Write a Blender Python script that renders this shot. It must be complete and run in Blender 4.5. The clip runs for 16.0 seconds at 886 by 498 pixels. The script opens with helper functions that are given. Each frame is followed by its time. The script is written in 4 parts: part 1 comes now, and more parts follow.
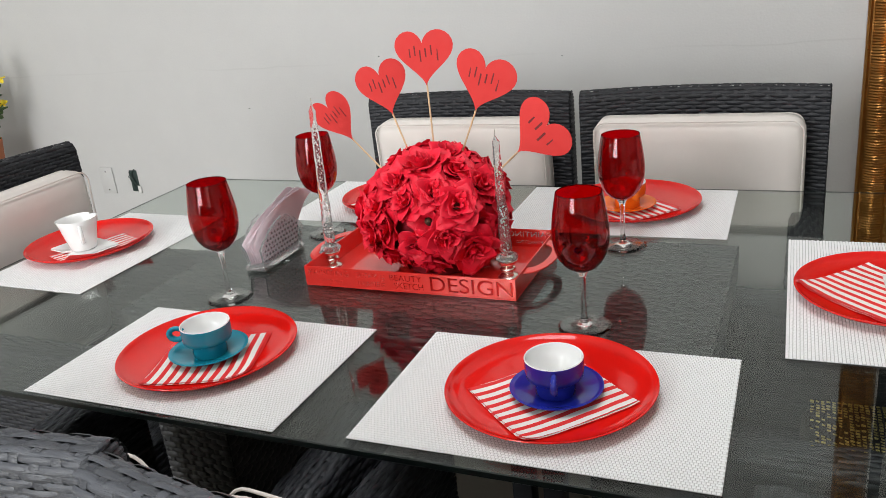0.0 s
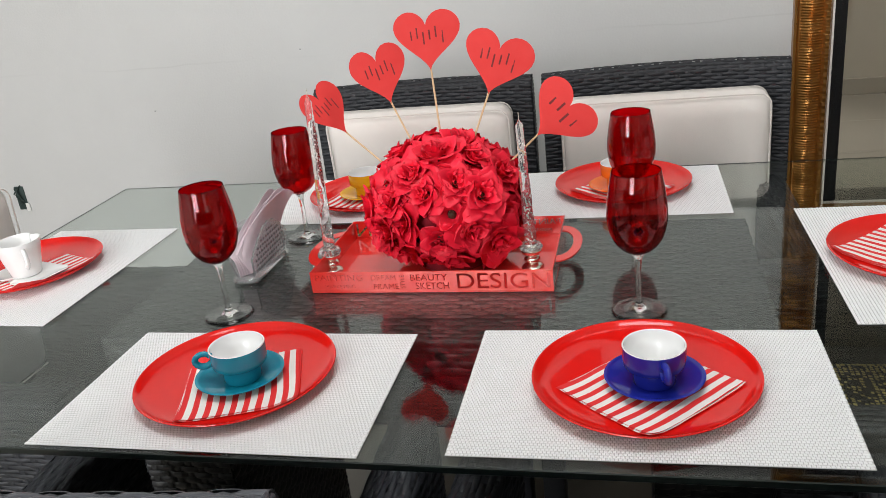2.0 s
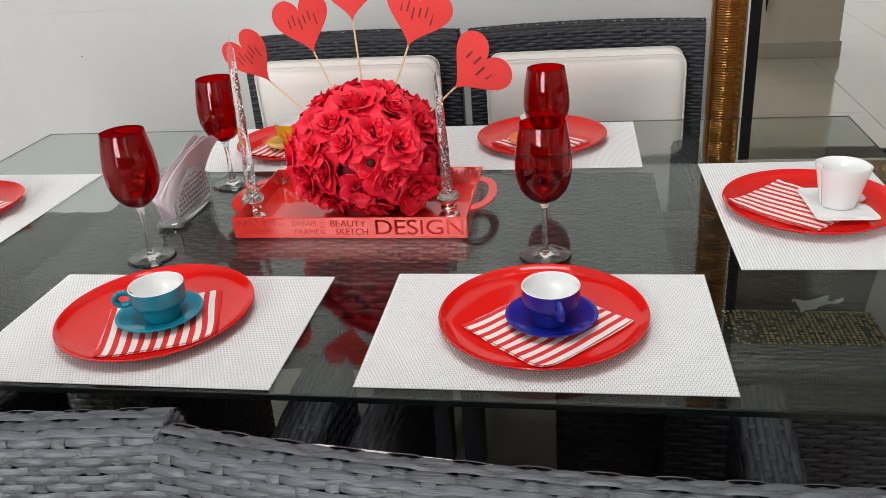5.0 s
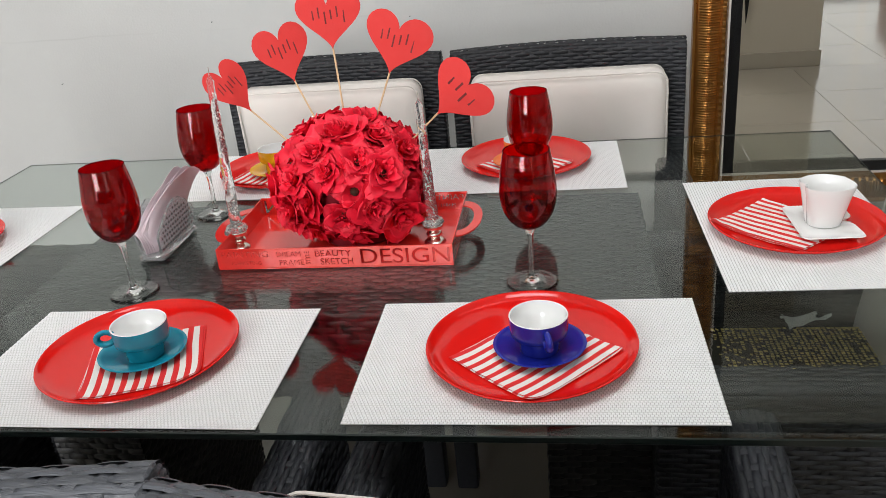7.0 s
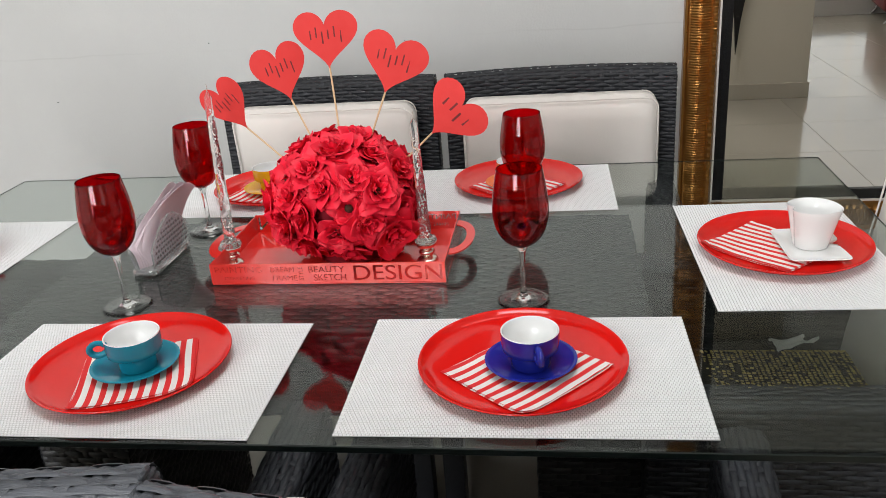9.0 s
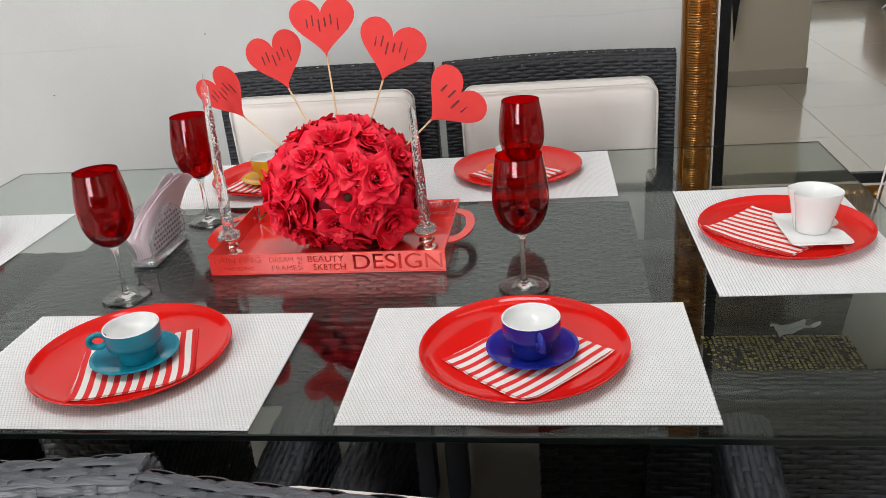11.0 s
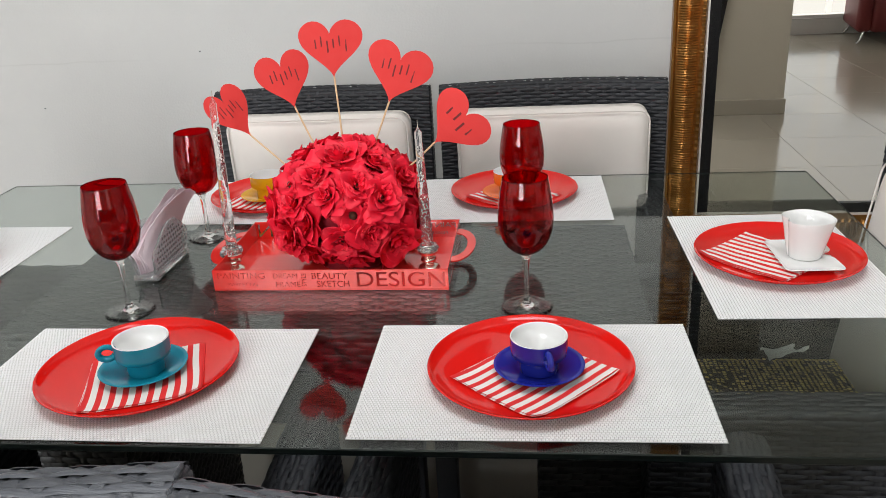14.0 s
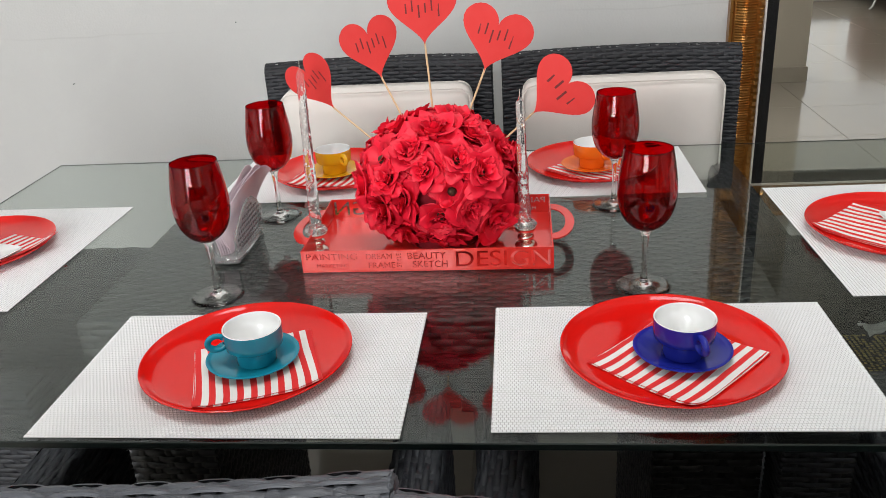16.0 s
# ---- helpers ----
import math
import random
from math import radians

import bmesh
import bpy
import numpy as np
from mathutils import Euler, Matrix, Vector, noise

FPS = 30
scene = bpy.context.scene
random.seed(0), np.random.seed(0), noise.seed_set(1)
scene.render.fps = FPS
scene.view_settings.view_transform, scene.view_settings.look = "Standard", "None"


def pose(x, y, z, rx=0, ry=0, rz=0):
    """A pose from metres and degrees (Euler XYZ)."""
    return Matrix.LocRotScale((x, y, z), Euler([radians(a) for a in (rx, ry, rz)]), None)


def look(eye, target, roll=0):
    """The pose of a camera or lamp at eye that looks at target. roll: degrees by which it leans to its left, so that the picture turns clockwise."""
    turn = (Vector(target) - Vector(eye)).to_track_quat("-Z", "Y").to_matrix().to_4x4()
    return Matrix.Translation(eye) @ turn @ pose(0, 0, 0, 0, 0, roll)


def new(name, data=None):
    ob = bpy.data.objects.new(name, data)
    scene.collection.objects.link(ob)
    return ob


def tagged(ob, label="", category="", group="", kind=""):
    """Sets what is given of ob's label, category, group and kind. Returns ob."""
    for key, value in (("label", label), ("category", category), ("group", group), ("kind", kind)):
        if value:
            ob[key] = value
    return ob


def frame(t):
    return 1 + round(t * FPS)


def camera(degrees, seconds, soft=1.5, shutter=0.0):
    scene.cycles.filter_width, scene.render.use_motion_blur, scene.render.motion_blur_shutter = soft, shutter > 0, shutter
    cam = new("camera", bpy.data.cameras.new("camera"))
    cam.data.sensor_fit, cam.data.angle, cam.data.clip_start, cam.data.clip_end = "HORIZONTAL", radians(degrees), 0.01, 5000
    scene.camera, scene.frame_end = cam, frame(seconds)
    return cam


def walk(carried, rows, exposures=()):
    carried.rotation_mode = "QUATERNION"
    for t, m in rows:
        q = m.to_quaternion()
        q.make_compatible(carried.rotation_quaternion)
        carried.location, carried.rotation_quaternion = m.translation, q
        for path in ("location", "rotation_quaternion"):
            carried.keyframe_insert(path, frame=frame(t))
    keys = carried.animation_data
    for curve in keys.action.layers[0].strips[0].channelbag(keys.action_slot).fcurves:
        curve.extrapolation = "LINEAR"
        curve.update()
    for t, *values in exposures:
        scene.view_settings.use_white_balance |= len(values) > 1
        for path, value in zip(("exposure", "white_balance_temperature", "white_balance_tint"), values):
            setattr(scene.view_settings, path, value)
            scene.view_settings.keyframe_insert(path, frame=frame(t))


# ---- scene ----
cam = camera(56.3, 16.0, soft=0.6)
PATH = [
    (0, (0.015, 0.053, 1.336), (-0.778, 1.749, 0.632), -6.2),
    (0.5, (-0.033, 0.122, 1.323), (-0.832, 1.816, 0.622), -6.4),
    (1, (-0.099, 0.180, 1.321), (-0.904, 1.873, 0.623), -6.9),
    (1.5, (-0.209, 0.118, 1.331), (-0.952, 1.833, 0.618), -8.4),
    (2, (-0.272, 0.049, 1.329), (-0.746, 1.843, 0.582), -6.8),
    (2.5, (-0.24, 0.044, 1.335), (-0.616, 1.855, 0.574), -5.4),
    (3, (-0.219, 0.043, 1.33), (-0.578, 1.849, 0.55), -4.8),
    (3.5, (-0.212, 0.026, 1.331), (-0.565, 1.8, 0.479), -4.8),
    (6, (-0.225, -0.001, 1.335), (-0.553, 1.778, 0.48), -4.7),
    (6.5, (-0.219, 0.0, 1.342), (-0.544, 1.78, 0.489), -5.3),
    (7, (-0.218, 0.02, 1.349), (-0.529, 1.814, 0.521), -5.5),
    (7.5, (-0.221, 0.022, 1.348), (-0.521, 1.845, 0.582), -5.2),
    (8, (-0.217, 0.019, 1.346), (-0.519, 1.843, 0.581), -5.3),
    (8.5, (-0.215, 0.007, 1.345), (-0.511, 1.831, 0.58), -4.7),
    (9, (-0.22, 0.002, 1.34), (-0.507, 1.825, 0.57), -4.4),
    (11.3, (-0.222, 0.008, 1.334), (-0.508, 1.822, 0.543), -5.3),
    (11.5, (-0.224, 0.01, 1.34), (-0.509, 1.836, 0.577), -5.5),
    (12, (-0.237, 0.01, 1.337), (-0.52, 1.846, 0.595), -5.6),
    (12.5, (-0.251, 0.019, 1.337), (-0.524, 1.856, 0.593), -5.6),
    (13, (-0.279, 0.013, 1.329), (-0.545, 1.851, 0.586), -6.7),
    (13.5, (-0.274, -0.008, 1.332), (-0.501, 1.832, 0.581), -5.9),
    (14, (-0.265, -0.021, 1.342), (-0.491, 1.821, 0.595), -3.2),
    (14.5, (-0.264, -0.049, 1.349), (-0.524, 1.79, 0.607), -1.9),
    (15, (-0.251, -0.04, 1.344), (-0.606, 1.786, 0.609), -2.9),
    (15.5, (-0.269, -0.026, 1.337), (-0.641, 1.794, 0.594), -2.7),
    (16, (-0.451, 0.034, 1.328), (-0.658, 1.853, 0.523), -3.8),
]
walk(cam, [(t, look(eye, target, roll)) for t, eye, target, roll in PATH])

# ---- light ----
world = bpy.data.worlds.new("sky_world")
scene.world = world
world.use_nodes = True
_nt = world.node_tree
_sky = _nt.nodes.new("ShaderNodeTexSky")
_sky.sky_type = "NISHITA"
_sky.sun_disc = False
_sky.sun_elevation, _sky.sun_rotation = radians(50), radians(30)
_nt.links.new(_sky.outputs[0], _nt.nodes["Background"].inputs[0])
_nt.nodes["Background"].inputs[1].default_value = 0.05


def area_lamp(name, x, y, z, w, h, power, color, down=False):
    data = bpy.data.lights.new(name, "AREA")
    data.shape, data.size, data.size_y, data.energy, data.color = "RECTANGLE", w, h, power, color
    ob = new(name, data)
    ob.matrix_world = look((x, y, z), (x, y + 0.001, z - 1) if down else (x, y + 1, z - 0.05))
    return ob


area_lamp("window_daylight", -1.9, -3.78, 1.83, 1.9, 2.74, 222, (0.97, 0.985, 1.0))
area_lamp("terrace_daylight", 2.75, -3.78, 1.35, 2.1, 2.3, 17, (1.0, 0.99, 0.96))
# Overhead fill lamp, added to brighten the tabletop; no such source is known.
area_lamp("overhead_fill_light", -0.35, 0.55, 3.37, 1.15, 1.15, 38, (0.98, 0.99, 1.0), down=True)


# ---- materials ----
def rgba(c):
    return (c[0], c[1], c[2], 1.0)


def mat(name, color, rough=0.5, metal=0.0, vary=0.12, scale=40.0, bump=0.0, bump_scale=None, second=None, coat=0.0,
        transmission=0.0, ior=1.45, sheen=0.0, stretch=(1, 1, 1), rand=0.0, island=0.0):
    """A Principled material with two scales of colour variation, rough variation and fine relief."""
    m = bpy.data.materials.new(name)
    m.use_nodes = True
    nt = m.node_tree
    b = nt.nodes["Principled BSDF"]
    b.inputs["Roughness"].default_value = rough
    b.inputs["Metallic"].default_value = metal
    b.inputs["IOR"].default_value = ior
    b.inputs["Coat Weight"].default_value = coat
    b.inputs["Coat Roughness"].default_value = 0.06
    b.inputs["Transmission Weight"].default_value = transmission
    b.inputs["Sheen Weight"].default_value = sheen
    tc = nt.nodes.new("ShaderNodeTexCoord")
    mp = nt.nodes.new("ShaderNodeMapping")
    mp.inputs["Scale"].default_value = stretch
    nt.links.new(tc.outputs["Object"], mp.inputs[0])
    big = nt.nodes.new("ShaderNodeTexNoise")
    big.inputs["Scale"].default_value = scale * 0.12
    big.inputs["Detail"].default_value = 3
    fine = nt.nodes.new("ShaderNodeTexNoise")
    fine.inputs["Scale"].default_value = scale
    fine.inputs["Detail"].default_value = 5
    for n in (big, fine):
        nt.links.new(mp.outputs[0], n.inputs["Vector"])
    add = nt.nodes.new("ShaderNodeMath")
    add.operation = "ADD"
    nt.links.new(big.outputs["Fac"], add.inputs[0])
    nt.links.new(fine.outputs["Fac"], add.inputs[1])
    half = nt.nodes.new("ShaderNodeMath")
    half.operation = "MULTIPLY"
    half.inputs[1].default_value = 0.5
    nt.links.new(add.outputs[0], half.inputs[0])
    ramp = nt.nodes.new("ShaderNodeMix")
    ramp.data_type = "RGBA"
    c2 = second or tuple(max(0.0, c * (1 - vary)) for c in color)
    c1 = tuple(min(1.0, c * (1 + vary * 0.5)) for c in color)
    ramp.inputs[6].default_value, ramp.inputs[7].default_value = rgba(c1), rgba(c2)
    nt.links.new(half.outputs[0], ramp.inputs[0])
    col = ramp.outputs[2]
    if rand or island:
        info = nt.nodes.new("ShaderNodeNewGeometry" if island else "ShaderNodeObjectInfo")
        hsv = nt.nodes.new("ShaderNodeHueSaturation")
        mr = nt.nodes.new("ShaderNodeMapRange")
        mr.inputs[3].default_value, mr.inputs[4].default_value = 1 - max(rand, island), 1 + max(rand, island)
        nt.links.new(info.outputs["Random Per Island" if island else "Random"], mr.inputs[0])
        nt.links.new(mr.outputs[0], hsv.inputs["Value"])
        nt.links.new(col, hsv.inputs["Color"])
        col = hsv.outputs[0]
    nt.links.new(col, b.inputs["Base Color"])
    rr = nt.nodes.new("ShaderNodeMapRange")
    rr.inputs[3].default_value, rr.inputs[4].default_value = max(0, rough * 0.8), min(1, rough * 1.2)
    nt.links.new(fine.outputs["Fac"], rr.inputs[0])
    nt.links.new(rr.outputs[0], b.inputs["Roughness"])
    if bump:
        bp = nt.nodes.new("ShaderNodeBump")
        bp.inputs["Strength"].default_value = 1.0
        bp.inputs["Distance"].default_value = bump
        src = fine
        if bump_scale:
            src = nt.nodes.new("ShaderNodeTexNoise")
            src.inputs["Scale"].default_value = bump_scale
            src.inputs["Detail"].default_value = 4
            nt.links.new(mp.outputs[0], src.inputs["Vector"])
        nt.links.new(src.outputs["Fac"], bp.inputs["Height"])
        nt.links.new(bp.outputs[0], b.inputs["Normal"])
    return m


def glass(name, color, rough=0.0, ior=1.5):
    m = bpy.data.materials.new(name)
    m.use_nodes = True
    nt = m.node_tree
    nt.nodes.remove(nt.nodes["Principled BSDF"])
    g = nt.nodes.new("ShaderNodeBsdfGlass")
    g.inputs["Color"].default_value, g.inputs["Roughness"].default_value, g.inputs["IOR"].default_value = rgba(color), rough, ior
    nt.links.new(g.outputs[0], nt.nodes["Material Output"].inputs[0])
    return m


def striped(name, a, b, pitch, duty):
    """Woven cloth or paper printed with straight stripes across local x."""
    m = mat(name, a, 0.8, vary=0.08, scale=120, bump=0.00012)
    nt = m.node_tree
    bs = nt.nodes["Principled BSDF"]
    col = bs.inputs["Base Color"].links[0].from_socket
    tc = nt.nodes.new("ShaderNodeTexCoord")
    sep = nt.nodes.new("ShaderNodeSeparateXYZ")
    nt.links.new(tc.outputs["UV"], sep.inputs[0])
    wob = nt.nodes.new("ShaderNodeTexNoise")
    wob.inputs["Scale"].default_value = 4
    nt.links.new(tc.outputs["UV"], wob.inputs["Vector"])
    ad = nt.nodes.new("ShaderNodeMath")
    ad.operation = "MULTIPLY_ADD"
    nt.links.new(wob.outputs["Fac"], ad.inputs[0])
    ad.inputs[1].default_value = 0.02
    nt.links.new(sep.outputs[0], ad.inputs[2])
    fr = nt.nodes.new("ShaderNodeMath")
    fr.operation = "MULTIPLY"
    fr.inputs[1].default_value = 1 / pitch
    nt.links.new(ad.outputs[0], fr.inputs[0])
    f2 = nt.nodes.new("ShaderNodeMath")
    f2.operation = "FRACT"
    nt.links.new(fr.outputs[0], f2.inputs[0])
    gt = nt.nodes.new("ShaderNodeMath")
    gt.operation = "GREATER_THAN"
    gt.inputs[1].default_value = duty
    nt.links.new(f2.outputs[0], gt.inputs[0])
    mx = nt.nodes.new("ShaderNodeMix")
    mx.data_type = "RGBA"
    nt.links.new(gt.outputs[0], mx.inputs[0])
    nt.links.new(col, mx.inputs[6])
    mx.inputs[7].default_value = rgba(b)
    nt.links.new(mx.outputs[2], bs.inputs["Base Color"])
    return m


M_WALL = mat("wall_paint", (0.575, 0.57, 0.558), 0.75, vary=0.05, scale=9, bump=0.0008, bump_scale=140)


def add_hairline(m, z, half, strength):
    """A faint, broken, nearly level hairline crack across a painted wall."""
    nt = m.node_tree
    bs = nt.nodes["Principled BSDF"]
    col = bs.inputs["Base Color"].links[0].from_socket
    tc = nt.nodes.new("ShaderNodeTexCoord")
    sep = nt.nodes.new("ShaderNodeSeparateXYZ")
    nt.links.new(tc.outputs["Object"], sep.inputs[0])
    wander = nt.nodes.new("ShaderNodeTexNoise")
    wander.inputs["Scale"].default_value, wander.inputs["Detail"].default_value = 2.5, 6
    nt.links.new(tc.outputs["Object"], wander.inputs["Vector"])
    off = nt.nodes.new("ShaderNodeMath")
    off.operation = "MULTIPLY_ADD"
    off.inputs[1].default_value, off.inputs[2].default_value = 0.05, -0.025 - z
    nt.links.new(wander.outputs["Fac"], off.inputs[0])
    dist = nt.nodes.new("ShaderNodeMath")
    nt.links.new(sep.outputs[2], dist.inputs[0])
    nt.links.new(off.outputs[0], dist.inputs[1])
    absd = nt.nodes.new("ShaderNodeMath")
    absd.operation = "ABSOLUTE"
    nt.links.new(dist.outputs[0], absd.inputs[0])
    line = nt.nodes.new("ShaderNodeMapRange")
    line.inputs[1].default_value, line.inputs[2].default_value = 0.0, half
    line.inputs[3].default_value, line.inputs[4].default_value = strength, 0.0
    nt.links.new(absd.outputs[0], line.inputs[0])
    gaps = nt.nodes.new("ShaderNodeTexNoise")
    gaps.inputs["Scale"].default_value = 1.7
    nt.links.new(tc.outputs["Object"], gaps.inputs["Vector"])
    cut = nt.nodes.new("ShaderNodeMapRange")
    cut.inputs[1].default_value, cut.inputs[2].default_value = 0.38, 0.55
    nt.links.new(gaps.outputs["Fac"], cut.inputs[0])
    fac = nt.nodes.new("ShaderNodeMath")
    fac.operation = "MULTIPLY"
    nt.links.new(line.outputs[0], fac.inputs[0])
    nt.links.new(cut.outputs[0], fac.inputs[1])
    mx = nt.nodes.new("ShaderNodeMix")
    mx.data_type = "RGBA"
    mx.inputs[7].default_value = (0.2, 0.19, 0.17, 1.0)
    nt.links.new(fac.outputs[0], mx.inputs[0])
    nt.links.new(col, mx.inputs[6])
    nt.links.new(mx.outputs[2], bs.inputs["Base Color"])
    return m


M_WALLCRACK = add_hairline(mat("cracked_wall_paint", (0.575, 0.57, 0.558), 0.75, vary=0.06, scale=9, bump=0.0008, bump_scale=140), 0.955, 0.004, 0.12)
M_CEIL = mat("ceiling_paint", (0.8, 0.8, 0.78), 0.85, vary=0.04, scale=6)
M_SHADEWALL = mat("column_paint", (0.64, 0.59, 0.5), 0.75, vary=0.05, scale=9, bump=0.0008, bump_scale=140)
M_TILE = mat("porcelain_tile", (0.35, 0.319, 0.265), 0.13, vary=0.08, scale=5, coat=0.1, rand=0.03)
M_GROUT = mat("tile_grout", (0.34, 0.31, 0.26), 0.9, vary=0.2, scale=60)
M_SKIRT = mat("skirting_tile", (0.5, 0.46, 0.39), 0.25, vary=0.08, scale=12)
M_GLASS = glass("table_glass", (0.85, 0.88, 0.86), 0.0, 1.5)
M_EDGE = mat("table_glass_edge", (0.004, 0.009, 0.008), 0.3, vary=0.2, scale=20)
M_CLEAR = glass("clear_glass", (0.985, 0.99, 0.985), 0.0, 1.38)
M_CRYSTAL = mat("cut_crystal", (0.93, 0.93, 0.935), 0.06, vary=0.06, scale=90, transmission=0.9, ior=1.32)
M_CRYSTALROD = mat("clear_rod", (0.96, 0.96, 0.955), 0.02, vary=0.04, scale=60, transmission=0.93, ior=1.14)
M_FLECK = mat("silver_fleck", (0.92, 0.91, 0.88), 0.38, metal=0.8, vary=0.1, scale=200)
M_FROST = mat("pressed_crystal", (0.97, 0.97, 0.975), 0.1, vary=0.04, scale=60, transmission=0.84, ior=1.45)
# Dark tint paints in the dark refractions of the clear cut studs.
M_STUD = mat("refraction_tinted_stud", (0.36, 0.35, 0.38), 0.02, vary=0.3, scale=90, transmission=0.7, ior=1.7)
M_RED = mat("ruby_glass", (0.58, 0.001, 0.004), 0.0, vary=0.02, scale=5, transmission=1.0, ior=1.43)
M_MIRROR = mat("mirror_silver", (0.82, 0.8, 0.755), 0.005, metal=1, vary=0.01, scale=2)
# One chair wicker in two colours: light and shade are painted into them.
M_WICKLIT = mat("lit_wicker", (0.078, 0.083, 0.095), 0.38, vary=0.55, scale=150, bump=0.0014, bump_scale=380, stretch=(0.1, 1, 1), island=0.28)
M_WICKSHADE = mat("shaded_wicker", (0.0155, 0.0165, 0.0205), 0.52, vary=0.4, scale=120, bump=0.0006, bump_scale=420, island=0.25)
M_TABLEWICK = mat("black_wicker", (0.024, 0.0238, 0.0242), 0.42, vary=0.4, scale=80, bump=0.0005, bump_scale=420, island=0.25)
M_CORE = mat("black_frame", (0.012, 0.012, 0.013), 0.7, vary=0.3, scale=40)
M_CUSH = mat("cream_canvas", (0.74, 0.69, 0.645), 0.85, vary=0.07, scale=25, bump=0.0006, bump_scale=700, sheen=0.1)
M_MATW = mat("placemat_vinyl", (0.81, 0.812, 0.815), 0.55, vary=0.05, scale=60)
M_MATB = mat("placemat_gap", (0.51, 0.505, 0.5), 0.7, vary=0.15, scale=60)
M_PLATE = mat("red_glaze", (0.72, 0.010, 0.007), 0.07, vary=0.05, scale=12, bump=0.0006, bump_scale=13)
M_TEAL = mat("teal_glaze", (0.008, 0.23, 0.33), 0.08, vary=0.08, scale=25)
M_BLUE = mat("cobalt_glaze", (0.012, 0.02, 0.27), 0.08, vary=0.1, scale=25)
M_YELLOW = mat("yellow_glaze", (0.8, 0.42, 0.01), 0.08, vary=0.08, scale=25)
M_ORANGE = mat("orange_glaze", (0.85, 0.16, 0.01), 0.08, vary=0.08, scale=25)
M_WHITE = mat("white_porcelain", (0.84, 0.84, 0.83), 0.12, vary=0.03, scale=12, coat=0.4)
M_NAPKIN = striped("striped_napkin", (0.82, 0.79, 0.75), (0.72, 0.025, 0.025), 0.0170, 0.52)
M_PETAL = mat("rose_petal", (0.84, 0.009, 0.037), 0.55, vary=0.28, scale=60, bump=0.00025, bump_scale=160, rand=0.12)
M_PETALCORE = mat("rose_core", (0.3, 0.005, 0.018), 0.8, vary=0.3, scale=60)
M_STAMEN = mat("stamen", (0.07, 0.03, 0.015), 0.8, vary=0.3, scale=60)
M_PAPER = mat("red_card", (0.63, 0.034, 0.03), 0.75, vary=0.06, scale=40, bump=0.0003, bump_scale=300)
M_INK = mat("pencil_mark", (0.16, 0.02, 0.02), 0.8, vary=0.3, scale=200)
M_STICK = mat("bamboo", (0.68, 0.47, 0.27), 0.6, vary=0.2, scale=90, stretch=(1, 1, 0.1))
M_TRAY = mat("red_lacquered_metal", (0.8, 0.034, 0.026), 0.14, metal=0.1, vary=0.06, scale=20, coat=0.55)
M_TRAY.node_tree.nodes["Principled BSDF"].inputs["Coat IOR"].default_value = 1.5
M_SILVER = mat("silver_plate", (0.84, 0.79, 0.7), 0.24, metal=1, vary=0.15, scale=80)
M_GOLD = mat("gilded_wood", (0.38, 0.175, 0.045), 0.3, metal=0.85, vary=0.3, scale=45, bump=0.0003, bump_scale=160)
M_BLACK = mat("black_lacquer", (0.006, 0.006, 0.007), 0.25, vary=0.3, scale=30)
M_LILAC = mat("lilac_tissue", (0.84, 0.72, 0.77), 0.85, vary=0.1, scale=50, bump=0.0003, bump_scale=120)
M_PLASTIC = mat("white_plastic", (0.74, 0.73, 0.7), 0.4, vary=0.05, scale=30)
M_WIRE = mat("dark_cable", (0.03, 0.05, 0.045), 0.5, vary=0.3, scale=90)
M_SEQUIN = mat("gold_sequin", (0.8, 0.64, 0.22), 0.45, metal=0.6, vary=0.3, scale=60, island=0.35)
M_BROWN = mat("dark_brown_fabric", (0.03, 0.024, 0.015), 0.8, vary=0.3, scale=120, bump=0.0005)
M_TISSUE = mat("white_tissue", (0.8, 0.82, 0.8), 0.85, vary=0.05, scale=60)
M_REDSEAT = mat("maroon_upholstery", (0.13, 0.014, 0.014), 0.5, vary=0.2, scale=50)
M_CHROME = mat("chrome", (0.6, 0.6, 0.6), 0.12, metal=1, vary=0.05, scale=50)
M_LEAF = mat("leaf_green", (0.06, 0.12, 0.03), 0.6, vary=0.4, scale=50)
M_YPETAL = mat("yellow_petal", (0.8, 0.62, 0.02), 0.6, vary=0.2, scale=60)
M_CLAY = mat("terracotta", (0.42, 0.14, 0.06), 0.75, vary=0.25, scale=30)
M_WOOD = mat("dark_wood", (0.07, 0.04, 0.025), 0.4, vary=0.4, scale=30, stretch=(0.15, 1, 1))
M_FRAME = mat("white_aluminium", (0.7, 0.7, 0.7), 0.35, vary=0.04, scale=20)
M_PANE = glass("window_pane", (0.96, 0.98, 0.98), 0.0, 1.45)


# ---- mesh helpers ----
def to_mesh(name, bm, material, smooth=40):
    me = bpy.data.meshes.new(name)
    bmesh.ops.recalc_face_normals(bm, faces=bm.faces)
    bm.to_mesh(me)
    bm.free()
    for m in material if isinstance(material, (list, tuple)) else [material]:
        me.materials.append(m)
    if smooth:
        me.shade_smooth()
        me.set_sharp_from_angle(angle=radians(smooth))
    return me


def part(name, bm, material, parent, label="", smooth=40, m=None):
    """Links a bmesh, or a ready mesh, as one mesh object under a thing or a part."""
    me = bm if isinstance(bm, bpy.types.Mesh) else to_mesh(name, bm, material, smooth)
    ob = new(name, me)
    ob.parent = parent
    if m is not None:
        ob.matrix_basis = m
    return tagged(ob, label)


def thing(name, m, label, category, group="", kind=""):
    ob = new(name)
    ob.empty_display_size = 0.05
    ob.matrix_basis = m
    return tagged(ob, label, category, group, kind)


